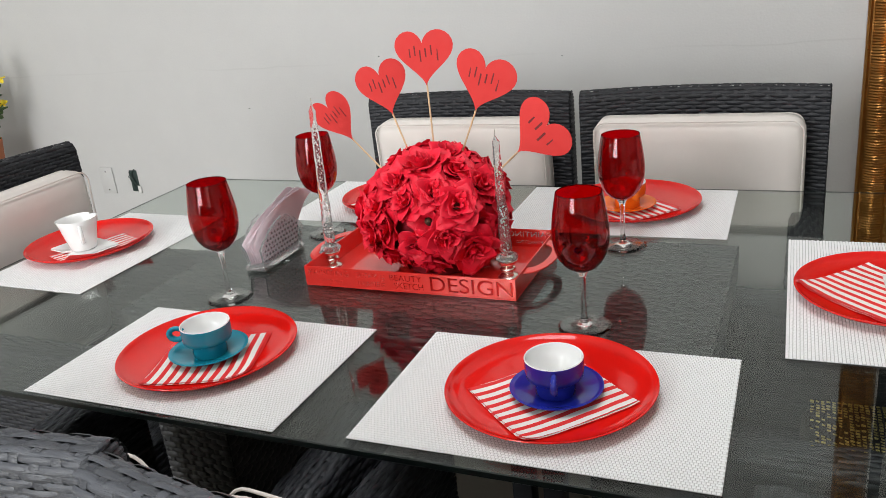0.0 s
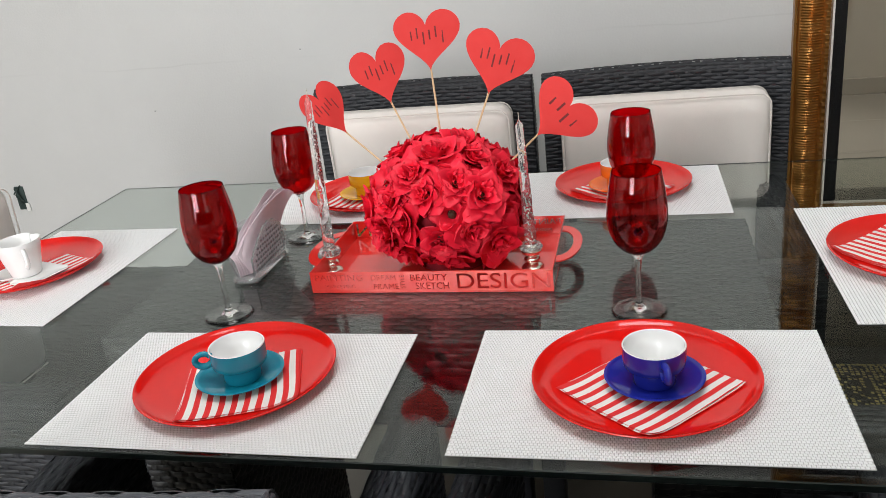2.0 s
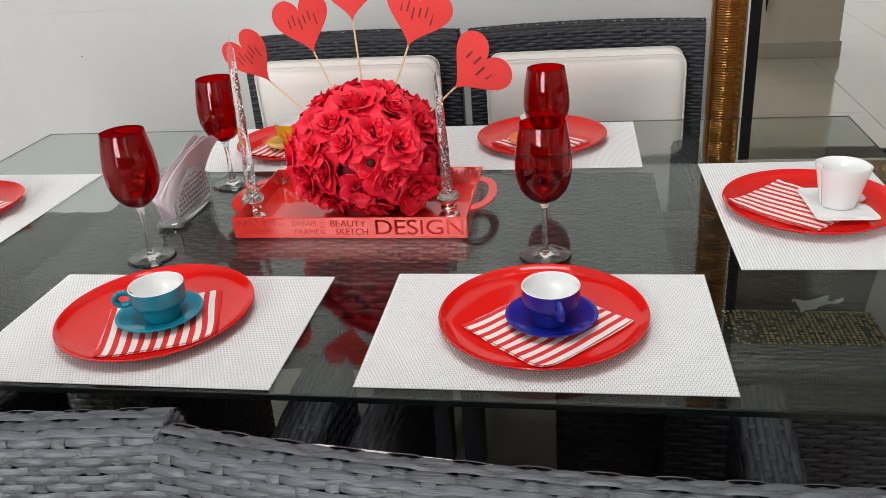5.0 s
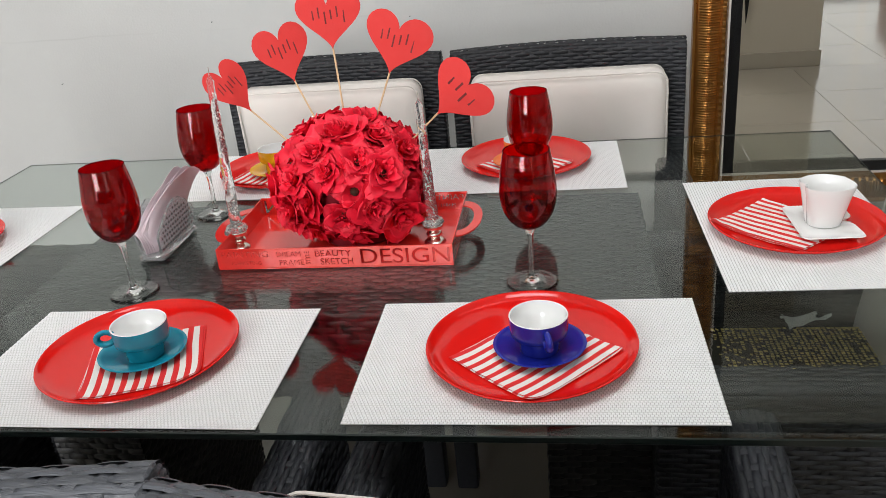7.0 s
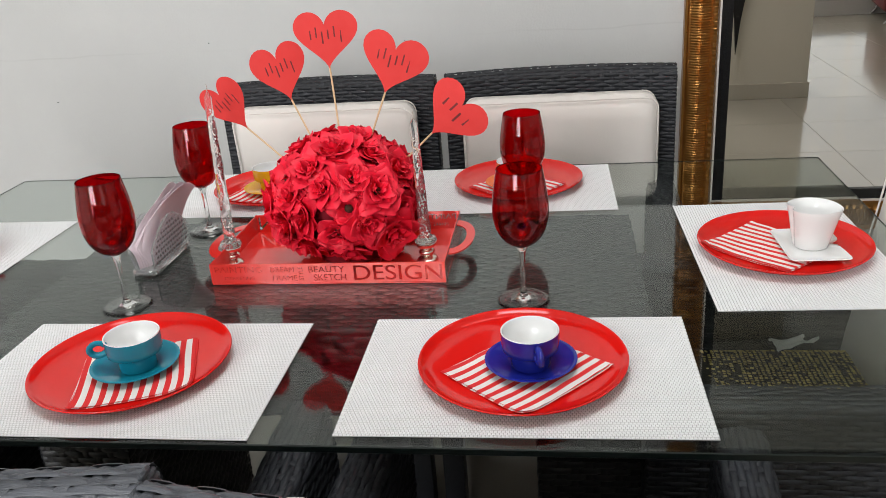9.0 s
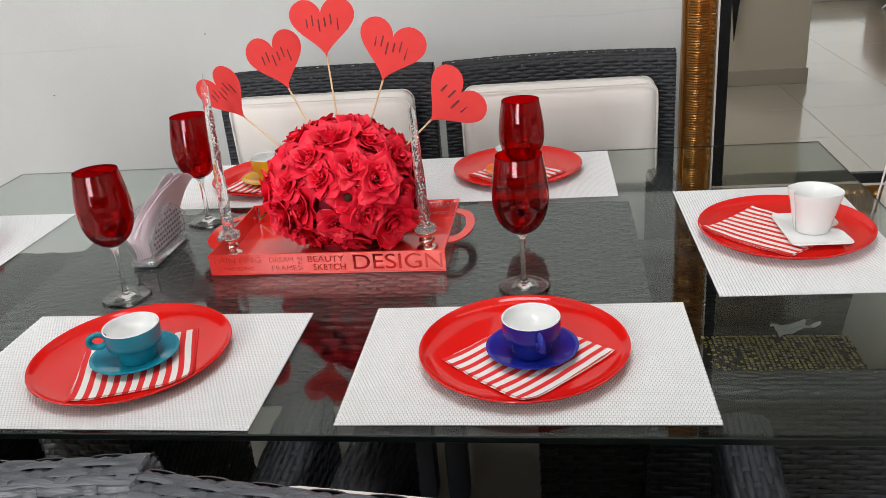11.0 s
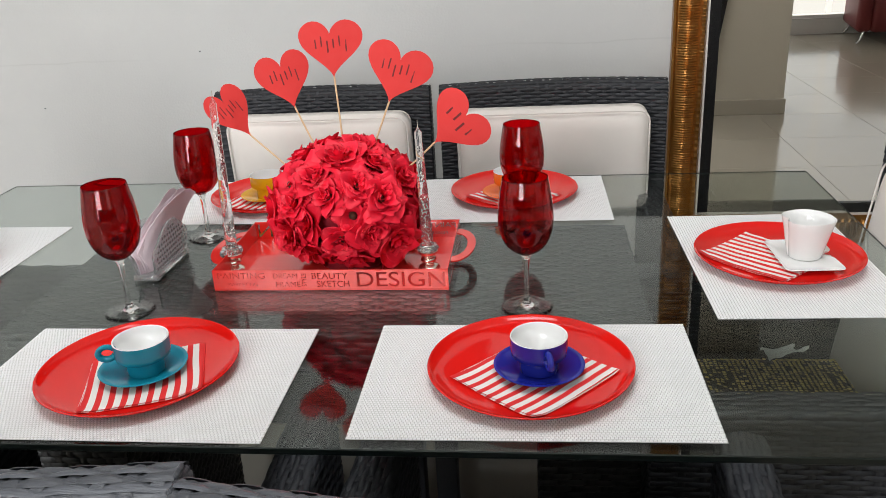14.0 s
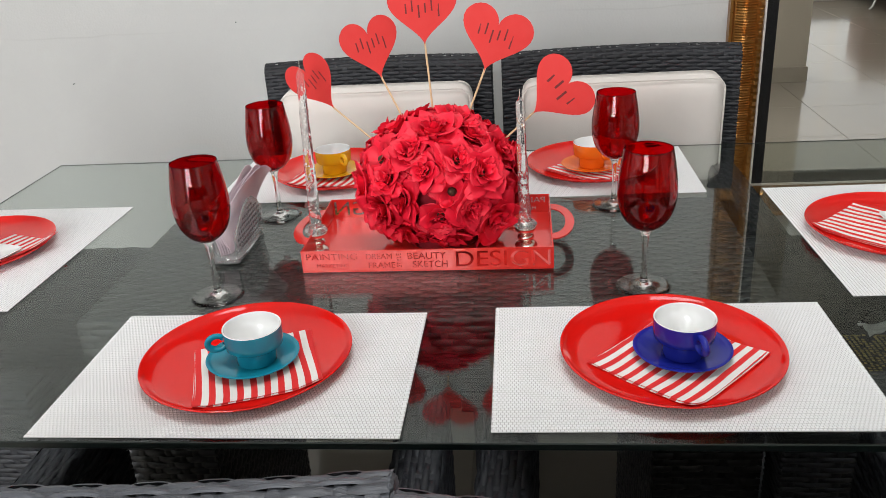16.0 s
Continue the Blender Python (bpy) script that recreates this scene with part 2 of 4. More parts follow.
def solo(name, bm, material, label, category, kind="", smooth=40, m=None):
    me = bm if isinstance(bm, bpy.types.Mesh) else to_mesh(name, bm, material, smooth)
    ob = new(name, me)
    if m is not None:
        ob.matrix_basis = m
    return tagged(ob, label, category, kind=kind)


def box(lo, hi, bevel=0.0, segs=2, bm=None, m=None):
    bm = bm or bmesh.new()
    sub = bmesh.new()
    bmesh.ops.create_cube(sub, size=1)
    for v in sub.verts:
        v.co = Vector([lo[i] + (v.co[i] + 0.5) * (hi[i] - lo[i]) for i in range(3)])
    if bevel:
        bmesh.ops.bevel(sub, geom=sub.edges[:], offset=bevel, segments=segs, profile=0.5, affect="EDGES")
    if m is not None:
        sub.transform(m)
    tmp = bpy.data.meshes.new("tmp")
    sub.to_mesh(tmp)
    sub.free()
    bm.from_mesh(tmp)
    bpy.data.meshes.remove(tmp)
    return bm


def lathe(profile, seg=48, bm=None, at=(0, 0, 0)):
    """Turns a profile of (radius, height) round z."""
    bm = bm or bmesh.new()
    rings = []
    for r, z in profile:
        if r < 1e-6:
            rings.append([bm.verts.new((at[0], at[1], at[2] + z))])
        else:
            rings.append([bm.verts.new((at[0] + r * math.cos(2 * math.pi * k / seg), at[1] + r * math.sin(2 * math.pi * k / seg), at[2] + z)) for k in range(seg)])
    for a, b in zip(rings, rings[1:]):
        for k in range(seg):
            j = (k + 1) % seg
            if len(a) == 1 and len(b) == 1:
                continue
            if len(a) == 1:
                bm.faces.new((a[0], b[k], b[j]))
            elif len(b) == 1:
                bm.faces.new((a[k], b[0], a[j]))
            else:
                bm.faces.new((a[k], b[k], b[j], a[j]))
    return bm


def tube(points, radius, seg=8, bm=None, closed=False, flat=1.0):
    """A round bar along a line of points; radius may be a list."""
    bm = bm or bmesh.new()
    pts = [Vector(p) for p in points]
    n = len(pts)
    rings, up = [], None
    for i, p in enumerate(pts):
        d = (pts[(i + 1) % n] - pts[i - 1]) if closed else (pts[min(i + 1, n - 1)] - pts[max(i - 1, 0)])
        d.normalize()
        if up is None:
            up = d.orthogonal().normalized()
        up = (up - d * up.dot(d)).normalized()
        side = d.cross(up)
        r = radius[i] if isinstance(radius, (list, tuple)) else radius
        rings.append([bm.verts.new(p + up * (r * math.cos(2 * math.pi * k / seg)) + side * (flat * r * math.sin(2 * math.pi * k / seg))) for k in range(seg)])
    pairs = list(zip(rings, rings[1:])) + ([(rings[-1], rings[0])] if closed else [])
    for a, b in pairs:
        for k in range(seg):
            j = (k + 1) % seg
            bm.faces.new((a[k], b[k], b[j], a[j]))
    if not closed:
        bm.faces.new(rings[0])
        bm.faces.new(rings[-1][::-1])
    return bm


def shell(bm, thick):
    """Gives an open sheet a thickness: a second skin and a rim."""
    bm.normal_update()
    rim = [(e.verts[0], e.verts[1]) for e in bm.edges if len(e.link_faces) == 1]
    old = bm.faces[:]
    twin = {v: bm.verts.new(v.co - v.normal * thick) for v in bm.verts[:]}
    for f in old:
        bm.faces.new([twin[v] for v in reversed(f.verts)])
    for a, b in rim:
        bm.faces.new((a, b, twin[b], twin[a]))
    bmesh.ops.recalc_face_normals(bm, faces=bm.faces[:])
    return bm


def grid_mesh(name, fn, nu, nv, material, uv=None, smooth=180, thick=0.0):
    """A sheet: fn(u, v) gives a place for u, v from 0 to 1."""
    bm = bmesh.new()
    rows = [[bm.verts.new(fn(i / nu, j / nv)) for i in range(nu + 1)] for j in range(nv + 1)]
    lay = bm.loops.layers.uv.new("UVMap")
    for j in range(nv):
        for i in range(nu):
            f = bm.faces.new((rows[j][i], rows[j][i + 1], rows[j + 1][i + 1], rows[j + 1][i]))
            if uv:
                for lp, (a, b) in zip(f.loops, ((i, j), (i + 1, j), (i + 1, j + 1), (i, j + 1))):
                    lp[lay].uv = (a / nu * uv[0], b / nv * uv[1])
    if thick:
        shell(bm, thick)
    me = bpy.data.meshes.new(name)
    bm.to_mesh(me)
    bm.free()
    me.materials.append(material)
    me.shade_smooth()
    me.set_sharp_from_angle(angle=radians(55))
    return me


def lettering(body, size, depth=0.0006):
    cu = bpy.data.curves.new("lettering", "FONT")
    cu.body, cu.size, cu.extrude = body, size, depth
    tmp = new("lettering_source", cu)
    me = bpy.data.meshes.new_from_object(tmp.evaluated_get(bpy.context.evaluated_depsgraph_get()))
    bpy.data.objects.remove(tmp)
    bpy.data.curves.remove(cu)
    return me


def weave(profile, c0, c1, place, pitch=0.011, stake=0.023, amp=0.0022, seed=1, out=1.0):
    """Woven strands along an axis c over upright stakes that follow a profile of (a, b); place(a, b, c) gives the spot. Returns a mesh."""
    rnd = random.Random(seed)
    P = [Vector((p[0], p[1])) for p in profile]
    seglen = [(b - a).length for a, b in zip(P, P[1:])]
    total = sum(seglen)

    def at(s):
        for k, (a, b) in enumerate(zip(P, P[1:])):
            if s <= seglen[k] or k == len(seglen) - 1:
                d = (b - a).normalized()
                return a + d * s, Vector((d.y, -d.x)) * out, d
            s -= seglen[k]

    n = max(2, round(total / pitch))
    pitch = total / n
    ns = max(2, round((c1 - c0) / stake))
    step = (c1 - c0) / ns
    verts, faces = [], []
    for i in range(n):
        p, nr, d = at((i + 0.5) * pitch)
        lift = rnd.uniform(-0.0006, 0.0008)
        wob = rnd.uniform(0, 6)
        w = pitch * rnd.uniform(0.50, 0.57)
        base = len(verts)
        m = ns * 6
        for k in range(m + 1):
            c = c0 + (c1 - c0) * k / m
            wave = math.sin(math.pi * k / 6) * (1 if i % 2 == 0 else -1) + 0.28
            o = amp * math.copysign(min(1.0, abs(wave)) ** 0.6, wave) + lift
            sl = 0.0006 * math.sin(c * 55 + wob)
            for tt, hh in ((-1, -0.0012), (-0.62, 0.0003), (0, 0.0007), (0.62, 0.0003), (1, -0.0012)):
                q = p + d * (tt * w + sl) + nr * (o + hh)
                verts.append(place(q.x, q.y, c))
        for k in range(m):
            for e in range(4):
                a = base + k * 5 + e
                faces.append((a, a + 5, a + 6, a + 1))
    sw = 0.0055
    for k in range(ns):
        c = c0 + (k + 0.5) * step
        base = len(verts)
        for i in range(n):
            p, nr, d = at((i + 0.5) * pitch)
            o = -amp * (1 if ((k + i) % 2 == 0) else -1) * 0.9
            for tt, hh in ((-1, -0.0008), (0, 0.0006), (1, -0.0008)):
                q = p + nr * (o + hh)
                verts.append(place(q.x, q.y, c + tt * sw))
        for i in range(n - 1):
            for e in range(2):
                a = base + i * 3 + e
                faces.append((a, a + 1, a + 4, a + 3))
    me = bpy.data.meshes.new("weave")
    me.from_pydata([tuple(v) for v in verts], [], faces)
    me.shade_smooth()
    return me


WOVEN = {}


def woven(name, me, material, parent, label=""):
    key = (me.name, material.name)
    if key not in WOVEN:
        WOVEN[key] = me.copy()
        WOVEN[key].materials.append(material)
    me = WOVEN[key]
    return tagged(part(name, me, None, parent, label), kind="stuff")


# ---- the room ----
X0, X1, Y0, Y1, ZC = -4.2, 4.2, -3.9, 2.62, 3.33


def wall_with_holes(name, length, height, thick, holes, m, label):
    """A wall along local x from 0, with openings (x0, z0, x1, z1) through it."""
    bm = bmesh.new()
    xs = sorted({0.0, length, *[h[0] for h in holes], *[h[2] for h in holes]})
    for a, b in zip(xs, xs[1:]):
        cuts = sorted([(h[1], h[3]) for h in holes if h[0] <= a + 1e-6 and h[2] >= b - 1e-6])
        z = 0.0
        for lo, hi in cuts + [(height, height)]:
            if lo > z + 1e-6:
                box((a, 0, z), (b, thick, lo), bm=bm)
            z = max(z, hi)
    return solo(name, bm, M_WALL, label, "wall", "structure", smooth=0, m=m)


solo("wall_north", box((X0 - 0.15, Y1, 0), (X1 + 0.15, Y1 + 0.15, ZC)), M_WALLCRACK, "pale grey painted plaster dining room wall", "wall", "structure", 0)
wall_with_holes("wall_south", X1 - X0 + 0.3, ZC, 0.15, [(1.45, 0.4, 3.45, 3.25), (6.0, 0.15, 8.2, 2.55)], pose(X0 - 0.15, Y0 - 0.15, 0), "pale grey plaster wall with two window openings")
solo("wall_west", box((X0 - 0.15, Y0, 0), (X0, Y1, ZC)), M_WALL, "pale grey plaster wall closing the room", "wall", "structure", 0)
solo("wall_east", box((X1, Y0, 0), (X1 + 0.15, Y1, ZC)), M_WALL, "pale grey plaster wall closing the room", "wall", "structure", 0)
# Unseen square ceiling opening, added to house the overhead fill lamp.
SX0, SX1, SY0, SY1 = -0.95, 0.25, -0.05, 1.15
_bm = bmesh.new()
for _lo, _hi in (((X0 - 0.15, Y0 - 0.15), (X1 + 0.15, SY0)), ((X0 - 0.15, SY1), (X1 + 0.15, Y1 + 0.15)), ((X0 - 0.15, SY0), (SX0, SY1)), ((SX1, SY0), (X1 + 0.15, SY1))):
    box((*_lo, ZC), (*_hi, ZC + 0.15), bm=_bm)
solo("ceiling", _bm, M_CEIL, "white painted ceiling with an added square opening for overhead fill", "ceiling", "structure", 0)
solo("wall_partition", box((0.5, -0.62, 0), (1.37, -0.42, ZC - 0.002), 0.004), M_SHADEWALL, "greige painted partition pier behind the dining table", "wall", "structure", 0)
solo("baseboard", box((0.49, -0.419, 0.001), (1.38, -0.407, 0.1), 0.002), M_SKIRT, "beige porcelain skirting along the partition", "baseboard", "structure", 0)


def window(name, w, h, m, panes):
    bm = bmesh.new()
    f = 0.05
    for lo, hi in (((0, 0, 0), (w, 0.06, f)), ((0, 0, h - f), (w, 0.06, h)), ((0, 0, f), (f, 0.06, h - f)), ((w - f, 0, f), (w, 0.06, h - f))):
        box(lo, hi, 0.004, 1, bm)
    root = solo(name, bm, M_FRAME, "white aluminium framed window letting in daylight", "window", "structure", 0, m)
    for k in range(panes):
        a, b = f + (w - 2 * f) * k / panes, f + (w - 2 * f) * (k + 1) / panes
        if k:
            part("mullion", box((a - 0.025, 0.005, f), (a + 0.025, 0.055, h - f), 0.003, 1), M_FRAME, root, smooth=0)
        g = part("pane", box((a + 0.026, 0.027, f + 0.001), (b - 0.026, 0.033, h - f - 0.001)), M_PANE, root, smooth=0)
        g.visible_shadow = False
    return root


window("window_1", 2.0, 2.85, pose(X0 - 0.15 + 1.45, Y0 - 0.11, 0.4), 3)
window("window_2", 2.2, 2.4, pose(X0 - 0.15 + 6.0, Y0 - 0.11, 0.15), 2)


# ---- mirror on the north wall ----
def standing_mirror():
    """Large mirror in a fluted gilt frame; x, z are the wall's, y points out of the wall."""
    w, h, fw = 1.5, 1.95, 0.1
    root = thing("wall_mirror", pose(0.147, Y1 - 0.004, 0.285), "large wall mirror in a fluted antique gold frame", "mirror")

    def rail(length, mitre):
        bm = bmesh.new()
        prof = [(0, 0.0), (0, 0.03), (0.006, 0.036), (0.012, 0.03), (0.016, 0.03), (0.03, 0.043), (0.05, 0.047), (0.068, 0.043),
                (0.074, 0.04), (0.08, 0.05), (0.09, 0.05), (0.0935, 0.04), (0.097, 0.032), (fw, 0.026), (fw, 0.0)]
        n = max(2, int(length / 0.0019))
        rows = []
        for i in range(n + 1):
            t = i / n
            row = []
            for a, d in prof:
                lo, hi = (a, length - a) if mitre else (0, length)
                s = min(max(t * length, lo), hi)
                if 0.02 < a < 0.07:
                    d += 0.0022 * math.sin(2 * math.pi * t * length / 0.0078)
                if 0.078 < a < 0.092:
                    d += 0.0045 * math.sin(2 * math.pi * (t * length / 0.021 + a * 40))
                row.append(bm.verts.new((a, -d, s)))
            rows.append(row)
        for r0, r1 in zip(rows, rows[1:]):
            for k in range(len(prof) - 1):
                bm.faces.new((r0[k], r0[k + 1], r1[k + 1], r1[k]))
        bmesh.ops.remove_doubles(bm, verts=bm.verts[:], dist=1e-6)
        return bm

    part("frame_side", rail(h, True), M_GOLD, root)
    part("frame_side", rail(h, True), M_GOLD, root, m=pose(w, 0, h, 0, 180, 0))
    part("frame_bottom", rail(w, True), M_GOLD, root, m=pose(w, 0, 0, 0, -90, 0))
    part("frame_top", rail(w, True), M_GOLD, root, m=pose(0, 0, h, 0, 90, 0))
    # Opaque pale strip paints the reflection in the mirror's bevelled edge.
    for a, b, mt, nm, d in ((fw, fw + 0.007, M_CUSH, "bevel_reflection", 0.022), (fw + 0.007, fw + 0.040, M_BLACK, "inner_border", 0.018)):
        bm = bmesh.new()
        for lo, hi in (((a, -d, a), (b, -0.001, h - a)), ((w - b, -d, a), (w - a, -0.001, h - a)), ((b, -d, a), (w - b, -0.001, b)), ((b, -d, h - b), (w - b, -0.001, h - a))):
            box(lo, hi, 0.001, 1, bm)
        part(nm, bm, mt, root, smooth=0)
    e = fw + 0.04
    part("mirror_glass", box((e, -0.008, e), (w - e, -0.002, h - e)), M_MIRROR, root, smooth=0)
    part("backing", box((0.01, -0.0018, 0.01), (w - 0.01, -0.0002, h - 0.01)), M_BLACK, root, smooth=0)


standing_mirror()

# ---- the dining table ----
TX0, TX1, TY0, TY1, TZ = -1.58, 0.346, 0.783, 1.868, 0.76


def dining_table():
    root = thing("dining_table", pose(-0.617, 1.326, 0), "clear glass dining table on a dark woven wicker base", "table")
    hx, hy = (TX1 - TX0) / 2, (TY1 - TY0) / 2
    bm = box((-hx, -hy, TZ - 0.010), (hx, hy, TZ), 0.0012, 1)
    bm.normal_update()
    for f in bm.faces:
        f.material_index = 0 if abs(f.normal.z) > 0.9 else 1
    top = part("glass_top", bm, [M_GLASS, M_EDGE], root, "clear greenish glass top with polished edges", smooth=20)
    top.visible_shadow = False
    bx, by = 0.525, 0.235
    part("base_top", box((-bx + 0.004, -by + 0.004, 0.685), (bx - 0.004, by - 0.004, 0.740), 0.006), M_CORE, root)
    me = weave([(-by, 0.742), (by, 0.742)], -bx, bx, lambda a, b, c: (c, a, b), 0.012, 0.026, 0.0018, 3, out=-1)
    woven("woven_top", me, M_TABLEWICK, root)
    for s in (-1, 1):
        me = weave([(s * by, 0.685), (s * by, 0.742)], -bx, bx, lambda a, b, c: (c, a, b), 0.012, 0.026, 0.002, 5, out=s)
        woven("woven_apron", me, M_TABLEWICK, root)
        me = weave([(s * bx, 0.685), (s * bx, 0.742)], -by, by, lambda a, b, c: (a, c, b), 0.012, 0.026, 0.002, 6, out=s)
        woven("woven_apron", me, M_TABLEWICK, root)
        x0, x1 = (-bx + 0.01, -0.352) if s < 0 else (0.352, bx - 0.01)
        part("pedestal", box((x0 + 0.003, -by + 0.013, 0.002), (x1 - 0.003, by - 0.013, 0.686), 0.008), M_CORE, root)
        me = weave([(-by + 0.01, 0.01), (-by + 0.01, 0.684)], x0, x1, lambda a, b, c: (c, a, b), 0.012, 0.024, 0.0022, 8, out=-1)
        woven("woven_panel", me, M_TABLEWICK, root)
        me = weave([(x0 if s > 0 else x1, 0.01), (x0 if s > 0 else x1, 0.684)], -by + 0.01, by - 0.01, lambda a, b, c: (a, c, b), 0.012, 0.024, 0.0022, 9, out=-s)
        woven("woven_panel", me, M_TABLEWICK, root)
    return root


dining_table()


# ---- wicker chairs ----
def rounded_cushion(w, h, d, corner=0.03, puff=0.006, seed=0):
    """A soft pad standing up: width x, thickness y, height z, with rounded corners."""
    bm = bmesh.new()
    nx, nz = 22, 16
    sides = []
    for s in (-1, 1):
        rows = []
        for j in range(nz + 1):
            row = []
            for i in range(nx + 1):
                u, v = 2 * i / nx - 1, 2 * j / nz - 1
                x, z = u * w / 2, v * h / 2
                cx, cz = max(abs(x) - (w / 2 - corner), 0), max(abs(z) - (h / 2 - corner), 0)
                r = math.hypot(cx, cz)
                if cx > 0 and cz > 0 and max(cx, cz) > 0:
                    k = max(cx, cz) / r
                    x = math.copysign(w / 2 - corner + cx * k, x)
                    z = math.copysign(h / 2 - corner + cz * k, z)
                edge = max(abs(u), abs(v))
                th = d / 2 * (1 if edge < 0.86 else math.sqrt(max(0.0, 1 - ((edge - 0.86) / 0.14) ** 2 * 0.75)))
                th += puff * (1 - u * u) * (1 - v * v) + 0.003 * noise.noise((u * 2 + seed, v * 2, s))
                row.append(bm.verts.new((x, s * th, z)))
            rows.append(row)
        for j in range(nz):
            for i in range(nx):
                bm.faces.new((rows[j][i], rows[j][i + 1], rows[j + 1][i + 1], rows[j + 1][i]))
        sides.append(rows)
    A, B = sides
    ring = lambda R: R[0][:] + [R[j][nx] for j in range(1, nz + 1)] + R[nz][::-1][1:] + [R[j][0] for j in range(nz - 1, 0, -1)]
    ra, rb = ring(A), ring(B)
    for k in range(len(ra)):
        j = (k + 1) % len(ra)
        bm.faces.new((ra[k], ra[j], rb[j], rb[k]))
    return bm


def piping(w, h, y, corner=0.028):
    pts = []
    for cx, cz, a0 in ((1, 1, 0), (-1, 1, 90), (-1, -1, 180), (1, -1, 270)):
        for k in range(6):
            a = radians(a0 + 18 * k)
            pts.append((cx * (w / 2 - corner) + corner * math.cos(a), y, cz * (h / 2 - corner) + corner * math.sin(a)))
    return tube(pts, 0.0019, 6, closed=True)


CW, CH = 0.565, 0.945
_prof_back = [(-0.287, 0.27), (-0.292, 0.6), (-0.290, 0.925), (-0.283, 0.942), (-0.268, CH), (-0.252, 0.942), (-0.243, 0.925), (-0.24, 0.6), (-0.24, 0.42)]


def bowed(x, y, z):
    k = 1 - (2 * x / CW) ** 2
    lean = -0.0 * max(0, z - 0.42)
    return (x, y - 0.02 * k * min(1, max(0, (z - 0.3) / 0.4)) + lean, z - 0.004 * (1 - k))


CHAIR_MESH = {
    "back": weave(_prof_back, -CW / 2, CW / 2, lambda a, b, c: bowed(c, a, b), 0.0086, 0.0235, 0.0013, 11, out=-1),
    "arm": weave([(-0.034, 0.25), (-0.034, 0.645), (-0.028, 0.657), (0, 0.662), (0.028, 0.657), (0.034, 0.645), (0.034, 0.40)], -0.24, 0.25, lambda a, b, c: (a, c, b), 0.0086, 0.030, 0.0017, 12, out=-1),
    "front": weave([(0.25, 0.26), (0.25, 0.40)], -0.21, 0.21, lambda a, b, c: (c, a, b), 0.0088, 0.0245, 0.0019, 13, out=1),
    "seat": weave([(-0.24, 0.402), (0.25, 0.402)], -0.22, 0.22, lambda a, b, c: (c, a, b), 0.0100, 0.0245, 0.0018, 15, out=-1),
}


def bowed_core():
    bm = box((-CW / 2 + 0.003, -0.2835, 0.26), (CW / 2 - 0.003, -0.2485, 0.9375), 0.0)
    bmesh.ops.subdivide_edges(bm, edges=[e for e in bm.edges if abs(e.verts[0].co.x - e.verts[1].co.x) > 0.1], cuts=12)
    bmesh.ops.subdivide_edges(bm, edges=[e for e in bm.edges if abs(e.verts[0].co.z - e.verts[1].co.z) > 0.1], cuts=4)
    for v in bm.verts:
        v.co = bowed(*v.co)
    return bm


def wicker_chair(m, label, pale, lean=3, roll=0):
    root = thing("dining_chair", m, label, "chair", "chairs round the dining table")
    # Near chairs get the lit tone on back and apron, others the shaded tone.
    wm = M_WICKLIT if pale else M_WICKSHADE
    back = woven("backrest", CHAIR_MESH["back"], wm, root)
    part("back_core", bowed_core(), M_CORE, back)
    for s in (-1, 1):
        bm = bmesh.new()
        for z in range(58):
            zz = 0.27 + z * 0.0112
            box((-0.003, -0.288, zz), (0.0022, -0.245, zz + 0.0108), 0.0022, 1, bm)
        for z, (ya, yb) in enumerate(((-0.287, -0.246), (-0.284, -0.25), (-0.277, -0.258))):
            box((-0.003, ya, 0.9196 + z * 0.0078), (0.0022, yb, 0.9196 + z * 0.0078 + 0.0075), 0.0022, 1, bm)
        part("edge_binding", bm, wm, back, m=pose(s * CW / 2, 0, 0))
        # Arms, legs and seat always take the darker colour that stands for shade.
        arm = woven("armrest", CHAIR_MESH["arm"], M_WICKSHADE, root)
        arm.matrix_basis = Matrix.Translation((s * 0.245, 0, 0)) @ Matrix.Diagonal((s, 1, 1, 1))
        part("arm_core", box((-0.031, -0.24, 0.25), (0.031, 0.247, 0.655), 0.006), M_CORE, arm)
        bm = bmesh.new()
        for z in range(36):
            zz = 0.25 + z * 0.0112
            box((-0.034, 0.246, zz), (0.034, 0.254, zz + 0.0106), 0.003, 1, bm)
        part("arm_front", bm, M_WICKSHADE, arm)
        for y in (-0.262, 0.22):
            part("leg", box((-0.025, -0.025, 0.0), (0.025, 0.025, 0.262), 0.006), M_WICKSHADE, root, m=pose(s * 0.26, y, 0))
    part("seat_core", box((-0.212, -0.24, 0.26), (0.212, 0.245, 0.398), 0.006), M_CORE, root)
    woven("seat", CHAIR_MESH["seat"], M_WICKSHADE, root)
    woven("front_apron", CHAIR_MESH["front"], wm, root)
    at = (0, -0.218, 0.637) if pale else (0, -0.214 if lean > 0 else -0.225, 0.664)
    c = part("back_cushion", rounded_cushion(0.476, 0.45, 0.066, 0.04, 0.007, m.translation.x), M_CUSH, root, "cream canvas back cushion", smooth=60, m=pose(*at, -lean, roll, 0))
    for y in (-0.031, 0.031):
        part("piping", piping(0.466, 0.440, y), M_CUSH, c)
    return root


